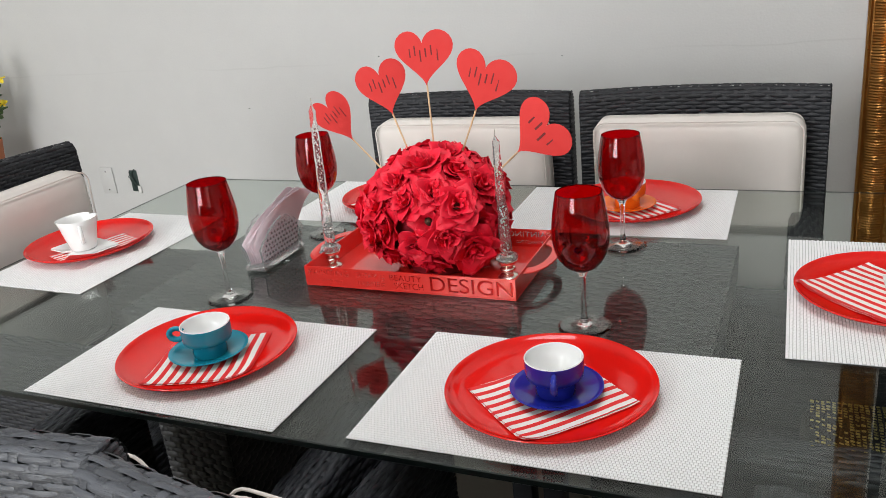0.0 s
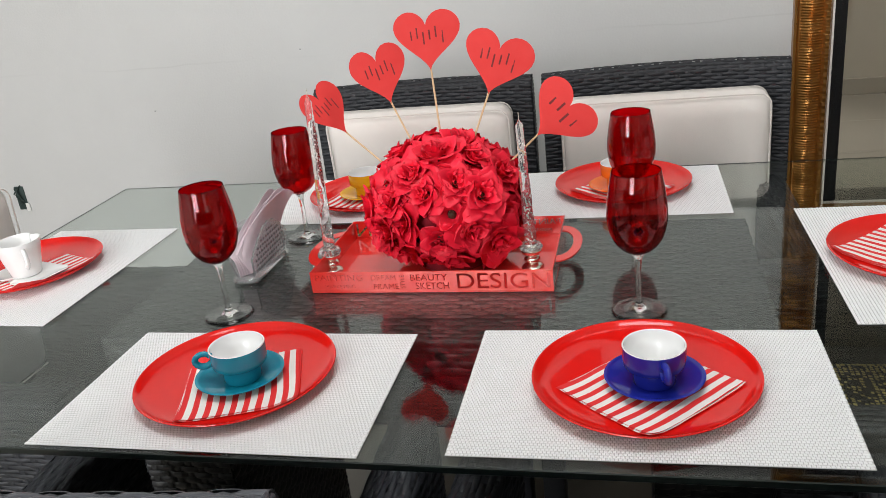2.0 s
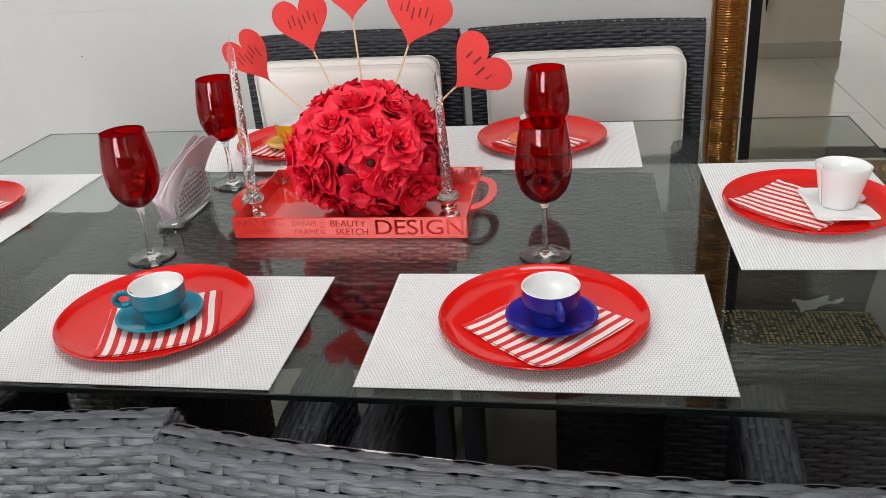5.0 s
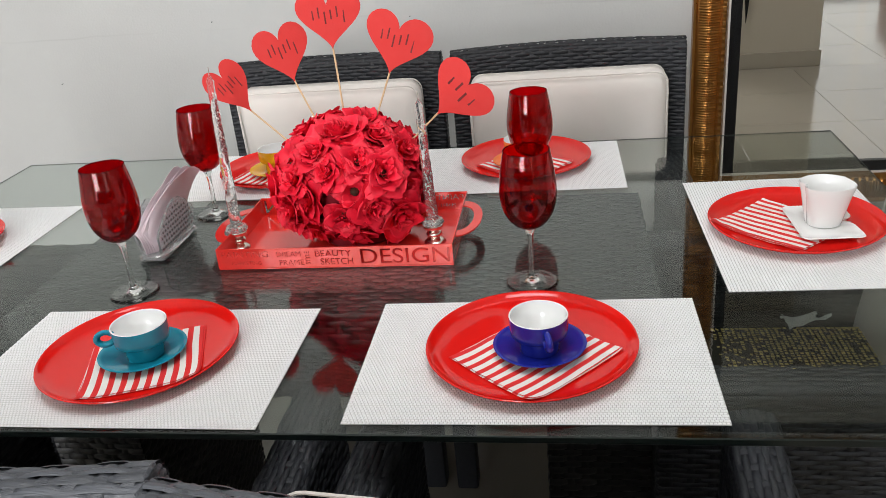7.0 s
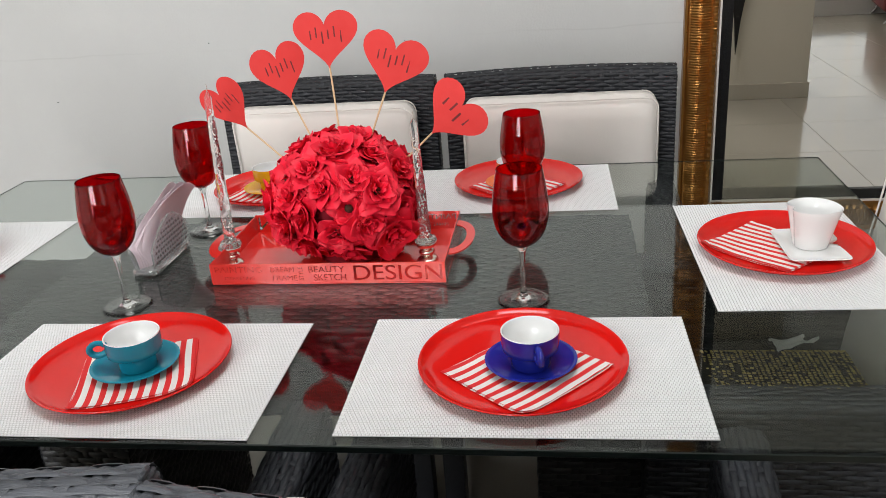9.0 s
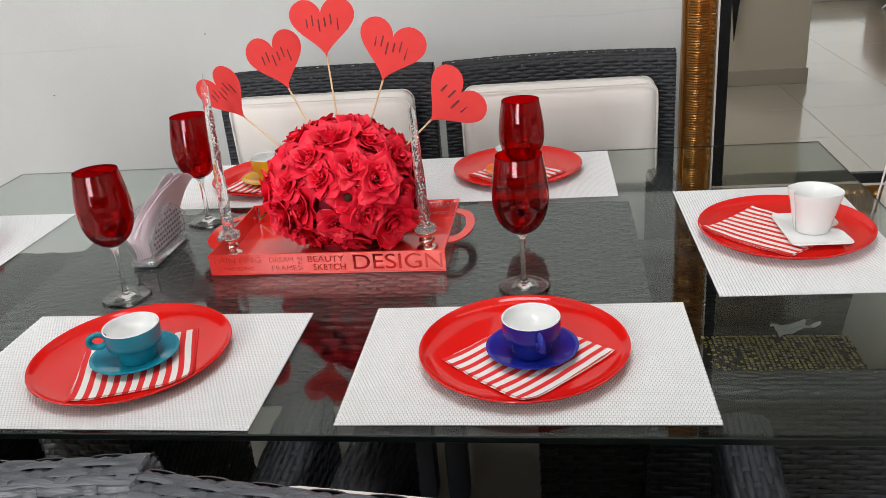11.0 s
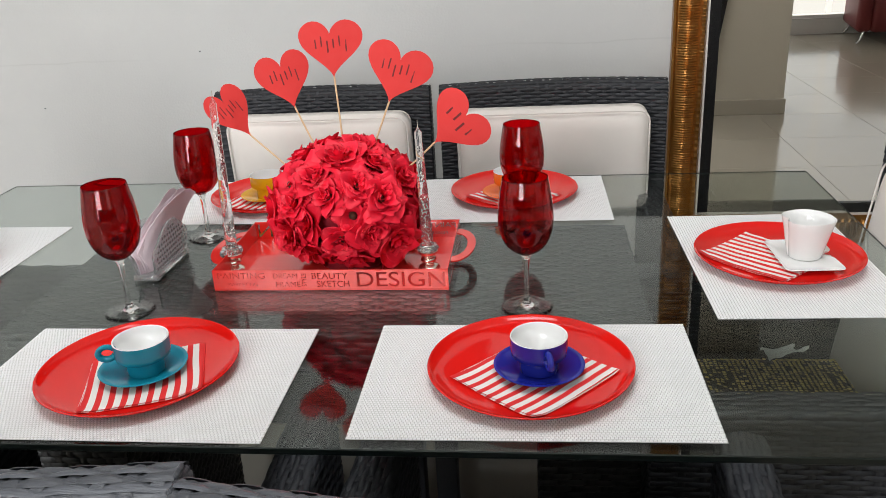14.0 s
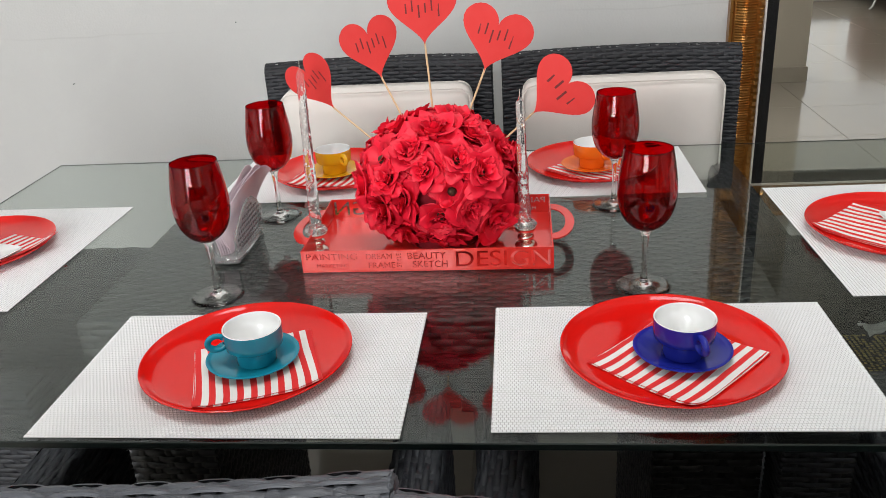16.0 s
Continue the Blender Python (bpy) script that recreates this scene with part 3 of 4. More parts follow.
L_FAR = "shade-toned wicker armchair with cream cushion"
wicker_chair(pose(-0.25, 0.731, 0, 0, 0, -3.5), "woven wicker armchair with lit-tone back and cream cushion under table", True, 3, 2.2)
wicker_chair(pose(-0.842, 0.762, 0, 0, 0, 1.5), "woven wicker armchair with lit-tone back and cream cushion under table", True)
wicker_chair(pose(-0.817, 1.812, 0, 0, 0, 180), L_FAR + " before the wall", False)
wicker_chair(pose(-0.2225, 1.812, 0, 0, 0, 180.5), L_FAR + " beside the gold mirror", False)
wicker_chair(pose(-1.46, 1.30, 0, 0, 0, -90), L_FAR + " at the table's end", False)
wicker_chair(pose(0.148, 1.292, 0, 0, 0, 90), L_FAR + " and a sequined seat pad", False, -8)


# ---- things on the end chair ----
def sequin_cushion():
    root = thing("seat_cushion", pose(0.21, 1.31, 0.4035), "flat dark brown seat cushion covered in gold sequins", "cushion")
    bm = rounded_cushion(0.36, 0.36, 0.075, 0.05, 0.006, 5)
    bm.transform(Matrix.Translation((0, 0, 0.0455)) @ pose(0, 0, 0, -90, 0, 0))
    part("cover", bm, M_BROWN, root)
    rnd = random.Random(4)
    bm = bmesh.new()
    pitch = 0.0088
    for i in range(38):
        for j in range(39):
            if rnd.random() < 0.05 + max(0.0, 0.5 * noise.noise((i * 0.16, j * 0.16, 2.0))) + (0.35 if i < 7 else 0):
                continue
            x = -0.163 + i * pitch + rnd.uniform(-0.0006, 0.0006)
            y = -0.167 + j * pitch + (0.5 * pitch if i % 2 else 0) * 0.4 + rnd.uniform(-0.0006, 0.0006)
            edge = max(abs(x), abs(y)) / 0.18
            z = 0.0455 + 0.0392 + 0.006 * (1 - (x / 0.18) ** 2) * (1 - (y / 0.18) ** 2) - max(0, edge - 0.86) ** 2 * 1.1
            size = pitch * rnd.uniform(0.3, 0.41)
            bmesh.ops.create_circle(bm, cap_ends=True, segments=4, radius=size * 1.41,
                                    matrix=Matrix.Translation((x, y, z)) @ pose(0, 0, 0, rnd.uniform(4, 26), rnd.uniform(-9, 9), 45 + rnd.uniform(-8, 8)) @ pose(0, 0, 0, 0, 0, -45) @ Matrix.Diagonal((1.0, 0.68, 1, 1)) @ pose(0, 0, 0, 0, 0, 45))
    tagged(part("sequins", bm, M_SEQUIN, root, "scattered gold sequins", smooth=0), kind="stuff")


sequin_cushion()


def crumpled(name, m, w, d, seed, label):
    def fn(u, v):
        x, y = (u - 0.5) * w, (v - 0.5) * d * (1 - 0.55 * u)
        z = 0.004 + 0.022 * abs(noise.noise((u * 2.2 + seed, v * 3.1, 0.3))) + 0.02 * max(0, u - 0.55) * (1 if v > 0.5 else 0.2)
        return (x, y, z)
    me = grid_mesh(name, fn, 14, 10, M_TISSUE, thick=0.0008)
    solo(name, me, None, label, "napkin", m=m)


crumpled("paper_napkin", pose(0.225, 1.497, 0.488, 8, 0, 15), 0.09, 0.045, 3, "crumpled white paper napkin on the wicker chair")


# ---- placemats ----
def placemat_mesh(w, d):
    """Woven vinyl mat: raised beads in rows over a darker ground."""
    nx, ny = int(w / 0.0046), int(d / 0.0046)
    verts, faces = [], []
    px, py = w / nx, d / ny
    for j in range(ny):
        for i in range(nx):
            x = -w / 2 + (i + 0.5 + (0.25 if j % 2 else -0.25)) * px
            y = -d / 2 + (j + 0.5) * py
            b = len(verts)
            a, c = px * 0.45, py * 0.45
            h = 0.0019
            x = min(max(x, -w / 2 + a), w / 2 - a)
            verts += [(x - a, y - c, 0.0010), (x + a, y - c, 0.0010), (x + a, y + c, 0.0010), (x - a, y + c, 0.0010),
                      (x - a * .6, y - c * .6, h), (x + a * .6, y - c * .6, h), (x + a * .6, y + c * .6, h), (x - a * .6, y + c * .6, h)]
            faces += [(b + 4, b + 5, b + 6, b + 7), (b, b + 1, b + 5, b + 4), (b + 1, b + 2, b + 6, b + 5), (b + 2, b + 3, b + 7, b + 6), (b + 3, b, b + 4, b + 7)]
    me = bpy.data.meshes.new("woven_beads")
    me.from_pydata(verts, [], faces)
    me.materials.append(M_MATW)
    return me


MAT_BEADS = placemat_mesh(0.45, 0.298)


def placemat(m, seed):
    root = thing("placemat", m, "white woven vinyl rectangular placemat on the glass", "placemat", "placemats on the table")
    bm = box((-0.225, -0.149, 0), (0.225, 0.149, 0.0012), 0.0004, 1)
    part("ground", bm, M_MATB, root, smooth=0)
    tagged(part("woven_surface", MAT_BEADS, None, root), kind="stuff")


for k, (x, y, rz) in enumerate([(-0.2745, 0.953, 0.6), (-0.825, 0.939, -0.1), (0.147, 1.349, 91.2), (-1.408, 1.336, 89.4), (-0.338, 1.703, 0.8), (-0.865, 1.712, -0.5)]):
    placemat(pose(x, y, TZ + 0.0003, 0, 0, rz), k)

# ---- plates, napkins, cups ----
PZ = TZ + 0.0024
PLATE_PROFILE = [(0, 0.003), (0.085, 0.003), (0.088, 0.0), (0.094, 0.0), (0.098, 0.003), (0.112, 0.0052), (0.124, 0.0088), (0.132, 0.0130), (0.1372, 0.0172), (0.1385, 0.0188), (0.1379, 0.0198), (0.1360, 0.0193),
                 (0.1325, 0.0164), (0.1280, 0.0136), (0.1210, 0.0109), (0.1120, 0.0090), (0.1010, 0.0078), (0.0880, 0.0071), (0.0700, 0.0068), (0, 0.0067)]
plate_mesh = to_mesh("plate", lathe(PLATE_PROFILE, 72), M_PLATE, 60)
PLATES = [(-0.8235, 0.950), (-0.276, 0.958), (0.145, 1.343), (-1.456, 1.336), (-0.314, 1.722), (-0.86, 1.722)]
for x, y in PLATES:
    ob = solo("dinner_plate", plate_mesh, None, "glossy red glazed dinner plate on a white placemat", "plate", m=pose(x, y, PZ))
    ob["group"] = "dinner plates"


def napkin(x, y, rz, w, d, seed):
    """Folded striped napkin lying over the plate's well and its lip; stripes run along local y."""
    px, py = next(((a, b) for a, b in PLATES if math.hypot(a - x, b - y) < 0.1))
    root = thing("napkin", pose(x, y, PZ, 0, 0, rz), "folded red and white striped paper napkin on a plate", "napkin", "napkins on the plates")

    def height(lx, ly):
        a = radians(rz)
        wx, wy = x + lx * math.cos(a) - ly * math.sin(a) - px, y + lx * math.sin(a) + ly * math.cos(a) - py
        r = math.hypot(wx, wy)
        return 0.0076 + max(0, r - 0.07) ** 2 * 1.5 + max(0, r - 0.118) * 0.32

    for layer, (ins, lift, turn) in enumerate(((0.0, 0.0009, 0.0), (0.002, 0.0026, 0.9))):
        def fn(u, v, ins=ins, lift=lift, turn=turn):
            lx, ly = (u - 0.5) * (w - ins * 2), (v - 0.5) * (d - ins * 2)
            a = radians(turn)
            lx, ly = lx * math.cos(a) - ly * math.sin(a), lx * math.sin(a) + ly * math.cos(a)
            z = height(lx, ly) + lift + 0.0012 * noise.noise((lx * 28 + seed, ly * 28, layer)) + 0.002 * max(0, abs(u - 0.5) - 0.42) * 10 * abs(noise.noise((ly * 30, seed, 1)))
            return (lx, ly, z)
        me = grid_mesh("sheet", fn, 24, 24, M_NAPKIN, uv=(w, d), thick=0.0006)
        part("folded_sheet", me, None, root)


napkin(-0.270, 0.939, -43.0, 0.154, 0.165, 1)
napkin(-0.805, 0.925, 19.5, 0.158, 0.152, 2)
napkin(0.122, 1.338, 45.0, 0.150, 0.165, 3)
napkin(-1.395, 1.300, -23.0, 0.135, 0.17, 4)
napkin(-0.315, 1.690, 47.0, 0.145, 0.150, 5)
napkin(-0.868, 1.692, -12.0, 0.155, 0.145, 6)

SAUCER_PROFILE = [(0, 0.0), (0.03, 0.0), (0.034, 0.002), (0.056, 0.0085), (0.0600, 0.0105), (0.0604, 0.0115), (0.059, 0.0122), (0.053, 0.0100), (0.036, 0.0054), (0.028, 0.0046), (0, 0.0045)]
saucer_mesh = {}
CUP_OUT = [(0, 0.0), (0.0245, 0.0), (0.0258, 0.0015), (0.0258, 0.012), (0.0256, 0.0225), (0.0272, 0.0246), (0.0352, 0.0256), (0.0368, 0.0275), (0.0374, 0.034), (0.0378, 0.045), (0.0378, 0.0535)]
CUP_IN = [(0.0378, 0.0535), (0.0372, 0.0545), (0.0358, 0.0538), (0.0350, 0.046), (0.0338, 0.030), (0.0235, 0.0225), (0.0222, 0.007), (0, 0.006)]


def espresso_cup(x, y, cx, cy, handle, material, colour):
    """Two-step stacking cup, white inside, with a ring handle, on its saucer."""
    z = PZ + 0.0072 + 0.0042
    s = solo("saucer", lathe(SAUCER_PROFILE, 56), material, f"small round {colour} glazed saucer on a striped napkin", "saucer", m=pose(x, y, z), smooth=60)
    cup = thing("espresso_cup", pose(cx, cy, z + 0.0046, 0, 0, handle) @ Matrix.Diagonal((1, 1, 0.94, 1)), f"{colour} glazed espresso cup, white inside, on its saucer", "cup", "espresso cups")
    part("body", lathe(CUP_OUT, 56), material, cup, smooth=50)
    part("lining", lathe(CUP_IN, 56), M_WHITE, cup, "white glazed inside", smooth=50)
    pts = [(0.0355 + 0.0105 + 0.0112 * math.cos(a), 0, 0.0385 + 0.0098 * math.sin(a)) for a in [radians(-152 + 23.4 * k) for k in range(14)]]
    part("handle", tube(pts, 0.0036, 10, flat=1.35), material, cup, smooth=60)


espresso_cup(-0.811, 0.937, -0.805, 0.933, 203, M_TEAL, "teal")
espresso_cup(-0.264, 0.947, -0.264, 0.942, 285, M_BLUE, "cobalt blue")
espresso_cup(-0.864, 1.699, -0.862, 1.699, 310, M_YELLOW, "yellow")
espresso_cup(-0.321, 1.688, -0.319, 1.687, 300, M_ORANGE, "orange")


def white_cup(x, y, rz):
    """Tapered white cup with a heart-shaped rim on a square saucer that has a notch in one side."""
    z = PZ + 0.0072 + 0.004
    root = thing("notched_saucer", pose(x, y, z, 0, 0, rz), "white porcelain square saucer with a notched side", "saucer")
    hx, hy = 0.048, 0.068
    rim = []
    corners = [(-hx, -hy, 0.012), (hx, -hy, 0.012), (hx - 0.004, -0.016, 0.006), (hx - 0.024, 0.0, 0.006), (hx + 0.002, 0.014, 0.008), (hx + 0.002, hy, 0.012), (-hx, hy, 0.012)]
    for k, (px, py, r) in enumerate(corners):
        a, c = Vector(corners[k - 1][:2]), Vector(corners[(k + 1) % len(corners)][:2])
        p = Vector((px, py))
        d0, d1 = (a - p).normalized() * r, (c - p).normalized() * r
        for t in (0, 0.25, 0.5, 0.75, 1):
            rim.append((p + d0) * (1 - t) ** 2 + p * 2 * t * (1 - t) + (p + d1) * t * t)
    bm = bmesh.new()
    loops = []
    for k, h in ((0.60, 0.0), (0.66, 0.0), (0.97, 0.0045), (1.0, 0.0062), (0.985, 0.0076), (0.93, 0.0064), (0.66, 0.0042), (0.2, 0.0040)):
        loops.append([bm.verts.new((q.x * k, q.y * k, h)) for q in rim])
    n = len(rim)
    for a, c in zip(loops, loops[1:]):
        for k in range(n):
            bm.faces.new((a[k], a[(k + 1) % n], c[(k + 1) % n], c[k]))
    bm.faces.new(loops[-1])
    bm.faces.new(loops[0][::-1])
    part("dish", bm, M_WHITE, root, smooth=50)
    cup = thing("coffee_cup", pose(x, y, z + 0.0044, 0, 0, rz), "white porcelain tapered coffee cup with a heart-shaped rim", "cup", "white coffee cups")
    bm = bmesh.new()
    seg = 96
    prof = [(0.0, 0.0, 0), (0.025, 0.0, 0.15), (0.0272, 0.002, 0.25), (0.0318, 0.027, 0.55), (0.0362, 0.052, 0.85), (0.0400, 0.0675, 1), (0.0398, 0.0690, 1), (0.0380, 0.0680, 1),
            (0.0342, 0.052, 0.85), (0.0296, 0.027, 0.55), (0.022, 0.007, 0.2), (0.0, 0.006, 0)]

    def heart_radius(a):
        """Rim factor: a crease at 184 degrees and a soft point at -30."""
        da = (a - radians(184) + math.pi) % (2 * math.pi) - math.pi
        dp = (a + radians(30) + math.pi) % (2 * math.pi) - math.pi
        return -0.22 * math.exp(-abs(da / 0.22) ** 1.3) + 0.05 * math.exp(-((abs(da) - 0.6) / 0.35) ** 2) + 0.12 * math.exp(-(dp / 0.42) ** 2)

    rings = []
    for r, h, k in prof:
        if r == 0:
            rings.append([bm.verts.new((0, 0, h))])
            continue
        ring = []
        for i in range(seg):
            a = 2 * math.pi * i / seg
            rr = r * (1 + k * heart_radius(a))
            ring.append(bm.verts.new((rr * math.cos(a), rr * math.sin(a), h)))
        rings.append(ring)
    for a, b in zip(rings, rings[1:]):
        for i in range(seg):
            j = (i + 1) % seg
            if len(a) == 1:
                bm.faces.new((a[0], b[i], b[j]))
            elif len(b) == 1:
                bm.faces.new((a[i], b[0], a[j]))
            else:
                bm.faces.new((a[i], b[i], b[j], a[j]))
    part("body", bm, M_WHITE, cup, smooth=60)
    pts = [(0.0375 - 0.0006 * k + 0.016 * math.sin(radians(18 * k)), 0, 0.058 - 0.0038 * k) for k in range(11)]
    part("handle", tube(pts, 0.0036, 10, flat=1.3), M_WHITE, cup, smooth=60, m=pose(0, 0, 0, 0, 0, 66))


white_cup(0.182, 1.324, 2)
white_cup(-1.428, 1.292, -106)


# ---- wine glasses ----
BOWL = [(0.0, 0.088), (0.010, 0.0898), (0.0235, 0.0970), (0.0345, 0.1105), (0.0405, 0.1280), (0.0424, 0.1450), (0.0416, 0.1620), (0.0388, 0.1830), (0.0346, 0.2065), (0.0342, 0.2074),
        (0.0338, 0.2065), (0.0380, 0.1830), (0.0408, 0.1620), (0.0416, 0.1450), (0.0397, 0.1285), (0.0338, 0.1114), (0.0228, 0.0982), (0.010, 0.0914), (0.0, 0.0900)]
STEM = [(0.0, 0.0), (0.0375, 0.0), (0.0382, 0.0012), (0.037, 0.0026), (0.022, 0.0036), (0.008, 0.0075), (0.0048, 0.018), (0.0040, 0.04), (0.0042, 0.066), (0.006, 0.082), (0.009, 0.0885), (0.0, 0.0878)]


def smoothed(prof, n=5):
    """A profile with n points for each span, along a Catmull-Rom curve."""
    P = [Vector(p) for p in [prof[0]] + prof + [prof[-1]]]
    out = []
    for a, b, c, d in zip(P, P[1:], P[2:], P[3:]):
        for k in range(n):
            t = k / n
            q = 0.5 * (2 * b + (c - a) * t + (2 * a - 5 * b + 4 * c - d) * t * t + (3 * b - a - 3 * c + d) * t ** 3)
            out.append((max(0.0, q.x), q.y))
    out.append(tuple(prof[-1]))
    out[0] = tuple(prof[0])
    return out


bowl_mesh = to_mesh("bowl", lathe(smoothed(BOWL), 96), M_RED, 80)
stem_mesh = to_mesh("stem", lathe(smoothed(STEM, 3), 64), M_CLEAR, 80)
for x, y, tall in ((-0.937, 1.154, 1.055), (-0.928, 1.491, 1.05), (-0.282, 1.166, 1.03), (-0.292, 1.507, 1.025)):
    wg = thing("wine_glass", pose(x, y, TZ + 0.0003) @ Matrix.Diagonal((1, 1, tall, 1)), "ruby red wine glass with a clear stem and foot", "glass", "wine glasses on the table")
    part("bowl", bowl_mesh, None, wg, "transparent ruby red bowl")
    part("stem_and_foot", stem_mesh, None, wg, "clear glass stem and foot")


# ---- the red tray ----
def cut_through(body, cutter):
    """The body with the cutter taken out of it, as a new mesh."""
    obs = []
    for nm, bm in (("cut_body", body), ("cut_tool", cutter)):
        me = bpy.data.meshes.new(nm)
        bmesh.ops.recalc_face_normals(bm, faces=bm.faces)
        bm.to_mesh(me)
        bm.free()
        obs.append(new(nm, me))
    md = obs[0].modifiers.new("cut", "BOOLEAN")
    md.operation, md.solver, md.object = "DIFFERENCE", "EXACT", obs[1]
    me = bpy.data.meshes.new_from_object(obs[0].evaluated_get(bpy.context.evaluated_depsgraph_get()))
    for ob in obs:
        data = ob.data
        bpy.data.objects.remove(ob)
        bpy.data.meshes.remove(data)
    me.materials.clear()
    return me


def tray():
    x0, x1, y0, y1, h, t = -0.204, 0.203, -0.12, 0.12, 0.038, 0.0022
    root = thing("serving_tray", pose(-0.6155, 1.351, TZ + 0.0003), "glossy red metal tray with cut-out lettering and ring handles", "tray")
    part("floor_plate", box((x0, y0, 0), (x1, y1, 0.003), 0.0006, 1), M_TRAY, root)
    front = [("PAINTING", -0.197, 0.0225, 0.0155, 0.084), ("MARKETING", -0.180, 0.0085, 0.0098, 0.053), ("DREAM", -0.098, 0.0225, 0.0140, 0.042), ("FRAME", -0.095, 0.0068, 0.0142, 0.043),
             ("BEAUTY", -0.031, 0.0215, 0.0160, 0.062), ("SKETCH", -0.0225, 0.0065, 0.0165, 0.056), ("DESIGN", 0.0445, 0.0070, 0.0385, 0.150), ("STYLE", -0.040, 0.0075, 0.0115, 0.024)]
    cutter = bmesh.new()
    for word, lx, lz, size, w in front:
        me = lettering(word, size, 0.01)
        xs = [v.co.x for v in me.vertices]
        me.transform(Matrix.Diagonal((w / (max(xs) - min(xs)), 1, 1, 1)))
        me.transform(pose(lx, y0, lz) @ pose(0, 0, 0, 0, -90 if word == "STYLE" else 0, 0) @ pose(0, 0, 0, 90, 0, 0))
        cutter.from_mesh(me)
        bpy.data.meshes.remove(me)
    bmesh.ops.remove_doubles(cutter, verts=cutter.verts[:], dist=2e-6)
    wall = cut_through(box((x0, y0, 0.0031), (x1, y0 + t, h)), cutter)
    wall.materials.append(M_TRAY)
    part("front_wall", wall, None, root, "red wall with words cut through it")
    part("back_wall", wall, None, root, "red wall with words cut through it", m=pose(0, 0, 0, 0, 0, 180) @ Matrix.Translation((-(x0 + x1), 0, 0)))
    for s, xx in ((-1, x0), (1, x1 - t)):
        part("side_wall", box((xx, y0 + t + 0.0003, 0.0031), (xx + t, y1 - t - 0.0003, h), 0.0005, 1), M_TRAY, root)
        bm = bmesh.new()
        loops = []
        for ra, rb, dz in ((0.038, 0.078, 0.0), (0.038, 0.078, 0.0024), (0.023, 0.055, 0.0024), (0.023, 0.055, 0.0)):
            loops.append([bm.verts.new((s * (0.2035 + ra * math.sin(radians(k * 9))), -rb * math.cos(radians(k * 9)), h - 0.006 + dz)) for k in range(21)])
        for e in range(4):
            a, b = loops[e], loops[(e + 1) % 4]
            for k in range(20):
                bm.faces.new((a[k], a[k + 1], b[k + 1], b[k]))
        for k in (0, 20):
            bm.faces.new([lp[k] for lp in loops])
        part("ring_handle", bm, M_TRAY, root, smooth=30)


tray()


# ---- crystal candles in silver holders ----
def candle(x, y, top, lean):
    z0 = TZ + 0.0035
    root = thing("candlestick", pose(x, y, z0, 0, lean, 0), "twisted clear crystal taper in a small silver holder", "candlestick", "crystal candles in the tray")
    part("holder", lathe(smoothed([(0, 0), (0.0175, 0), (0.0182, 0.0022), (0.0150, 0.0048), (0.0092, 0.0074), (0.0088, 0.0092), (0.0128, 0.0122), (0.0142, 0.0155), (0.0122, 0.0188), (0.0092, 0.0206), (0.0102, 0.0226), (0.0158, 0.0262), (0.0172, 0.0302), (0.0168, 0.0320), (0.0115, 0.0318), (0.011, 0.024), (0, 0.024)], 3), 32), M_SILVER, root)
    part("drip_ring", lathe([(0.0112, 0.0322), (0.019, 0.034), (0.0205, 0.037), (0.018, 0.042), (0.0125, 0.044), (0.0112, 0.040)], 10), M_CRYSTAL, root, "faceted glass collar", smooth=15)
    h = top - z0
    n, seg = 110, 14
    bm = bmesh.new()
    rings = []
    for i in range(n + 1):
        t = i / n
        z = 0.0245 + (h - 0.03) * t
        r = 0.0108 * (1 - 0.45 * t) + 0.0002 * math.sin(t * 160)
        if t > 0.955:
            r *= max(0.05, 1 - (t - 0.955) / 0.045 * 0.93)
        ring = []
        for k in range(seg):
            a = 2 * math.pi * k / seg
            rr = r * (1 + 0.05 * math.cos(3 * a + z * 95) + 0.03 * math.cos(2 * a - z * 210))
            ring.append(bm.verts.new((rr * math.cos(a), rr * math.sin(a), z)))
        rings.append(ring)
    for a, b in zip(rings, rings[1:]):
        for k in range(seg):
            j = (k + 1) % seg
            bm.faces.new((a[k], b[k], b[j], a[j]))
    bm.faces.new(rings[0][::-1])
    bm.faces.new(rings[-1])
    part("taper", bm, M_CRYSTALROD, root, smooth=50)
    part("wick", tube([(0, 0, h - 0.009), (0.0004, 0, h + 0.0005), (0.0002, 0.0004, h + 0.005)], 0.0007, 6), M_SILVER, root, "thin silver wire wick")
    rnd = random.Random(int(top * 1000))
    bm = bmesh.new()
    for _ in range(120):
        t = rnd.random()
        z = 0.04 + (h - 0.075) * t
        a = rnd.uniform(0, 6.28)
        r = rnd.uniform(0.0, 0.0082) * (1 - 0.42 * t)
        bmesh.ops.create_icosphere(bm, subdivisions=1, radius=rnd.uniform(0.0006, 0.0015), matrix=Matrix.Translation((r * math.cos(a), r * math.sin(a), z)) @ Matrix.Diagonal((1, 1, rnd.uniform(0.8, 2), 1)))
    tagged(part("glitter", bm, M_FLECK, root, "silver flecks inside the crystal", smooth=0), kind="stuff")


candle(-0.814, 1.318, 1.085, 1.5)
candle(-0.456, 1.322, 1.024, -1.2)


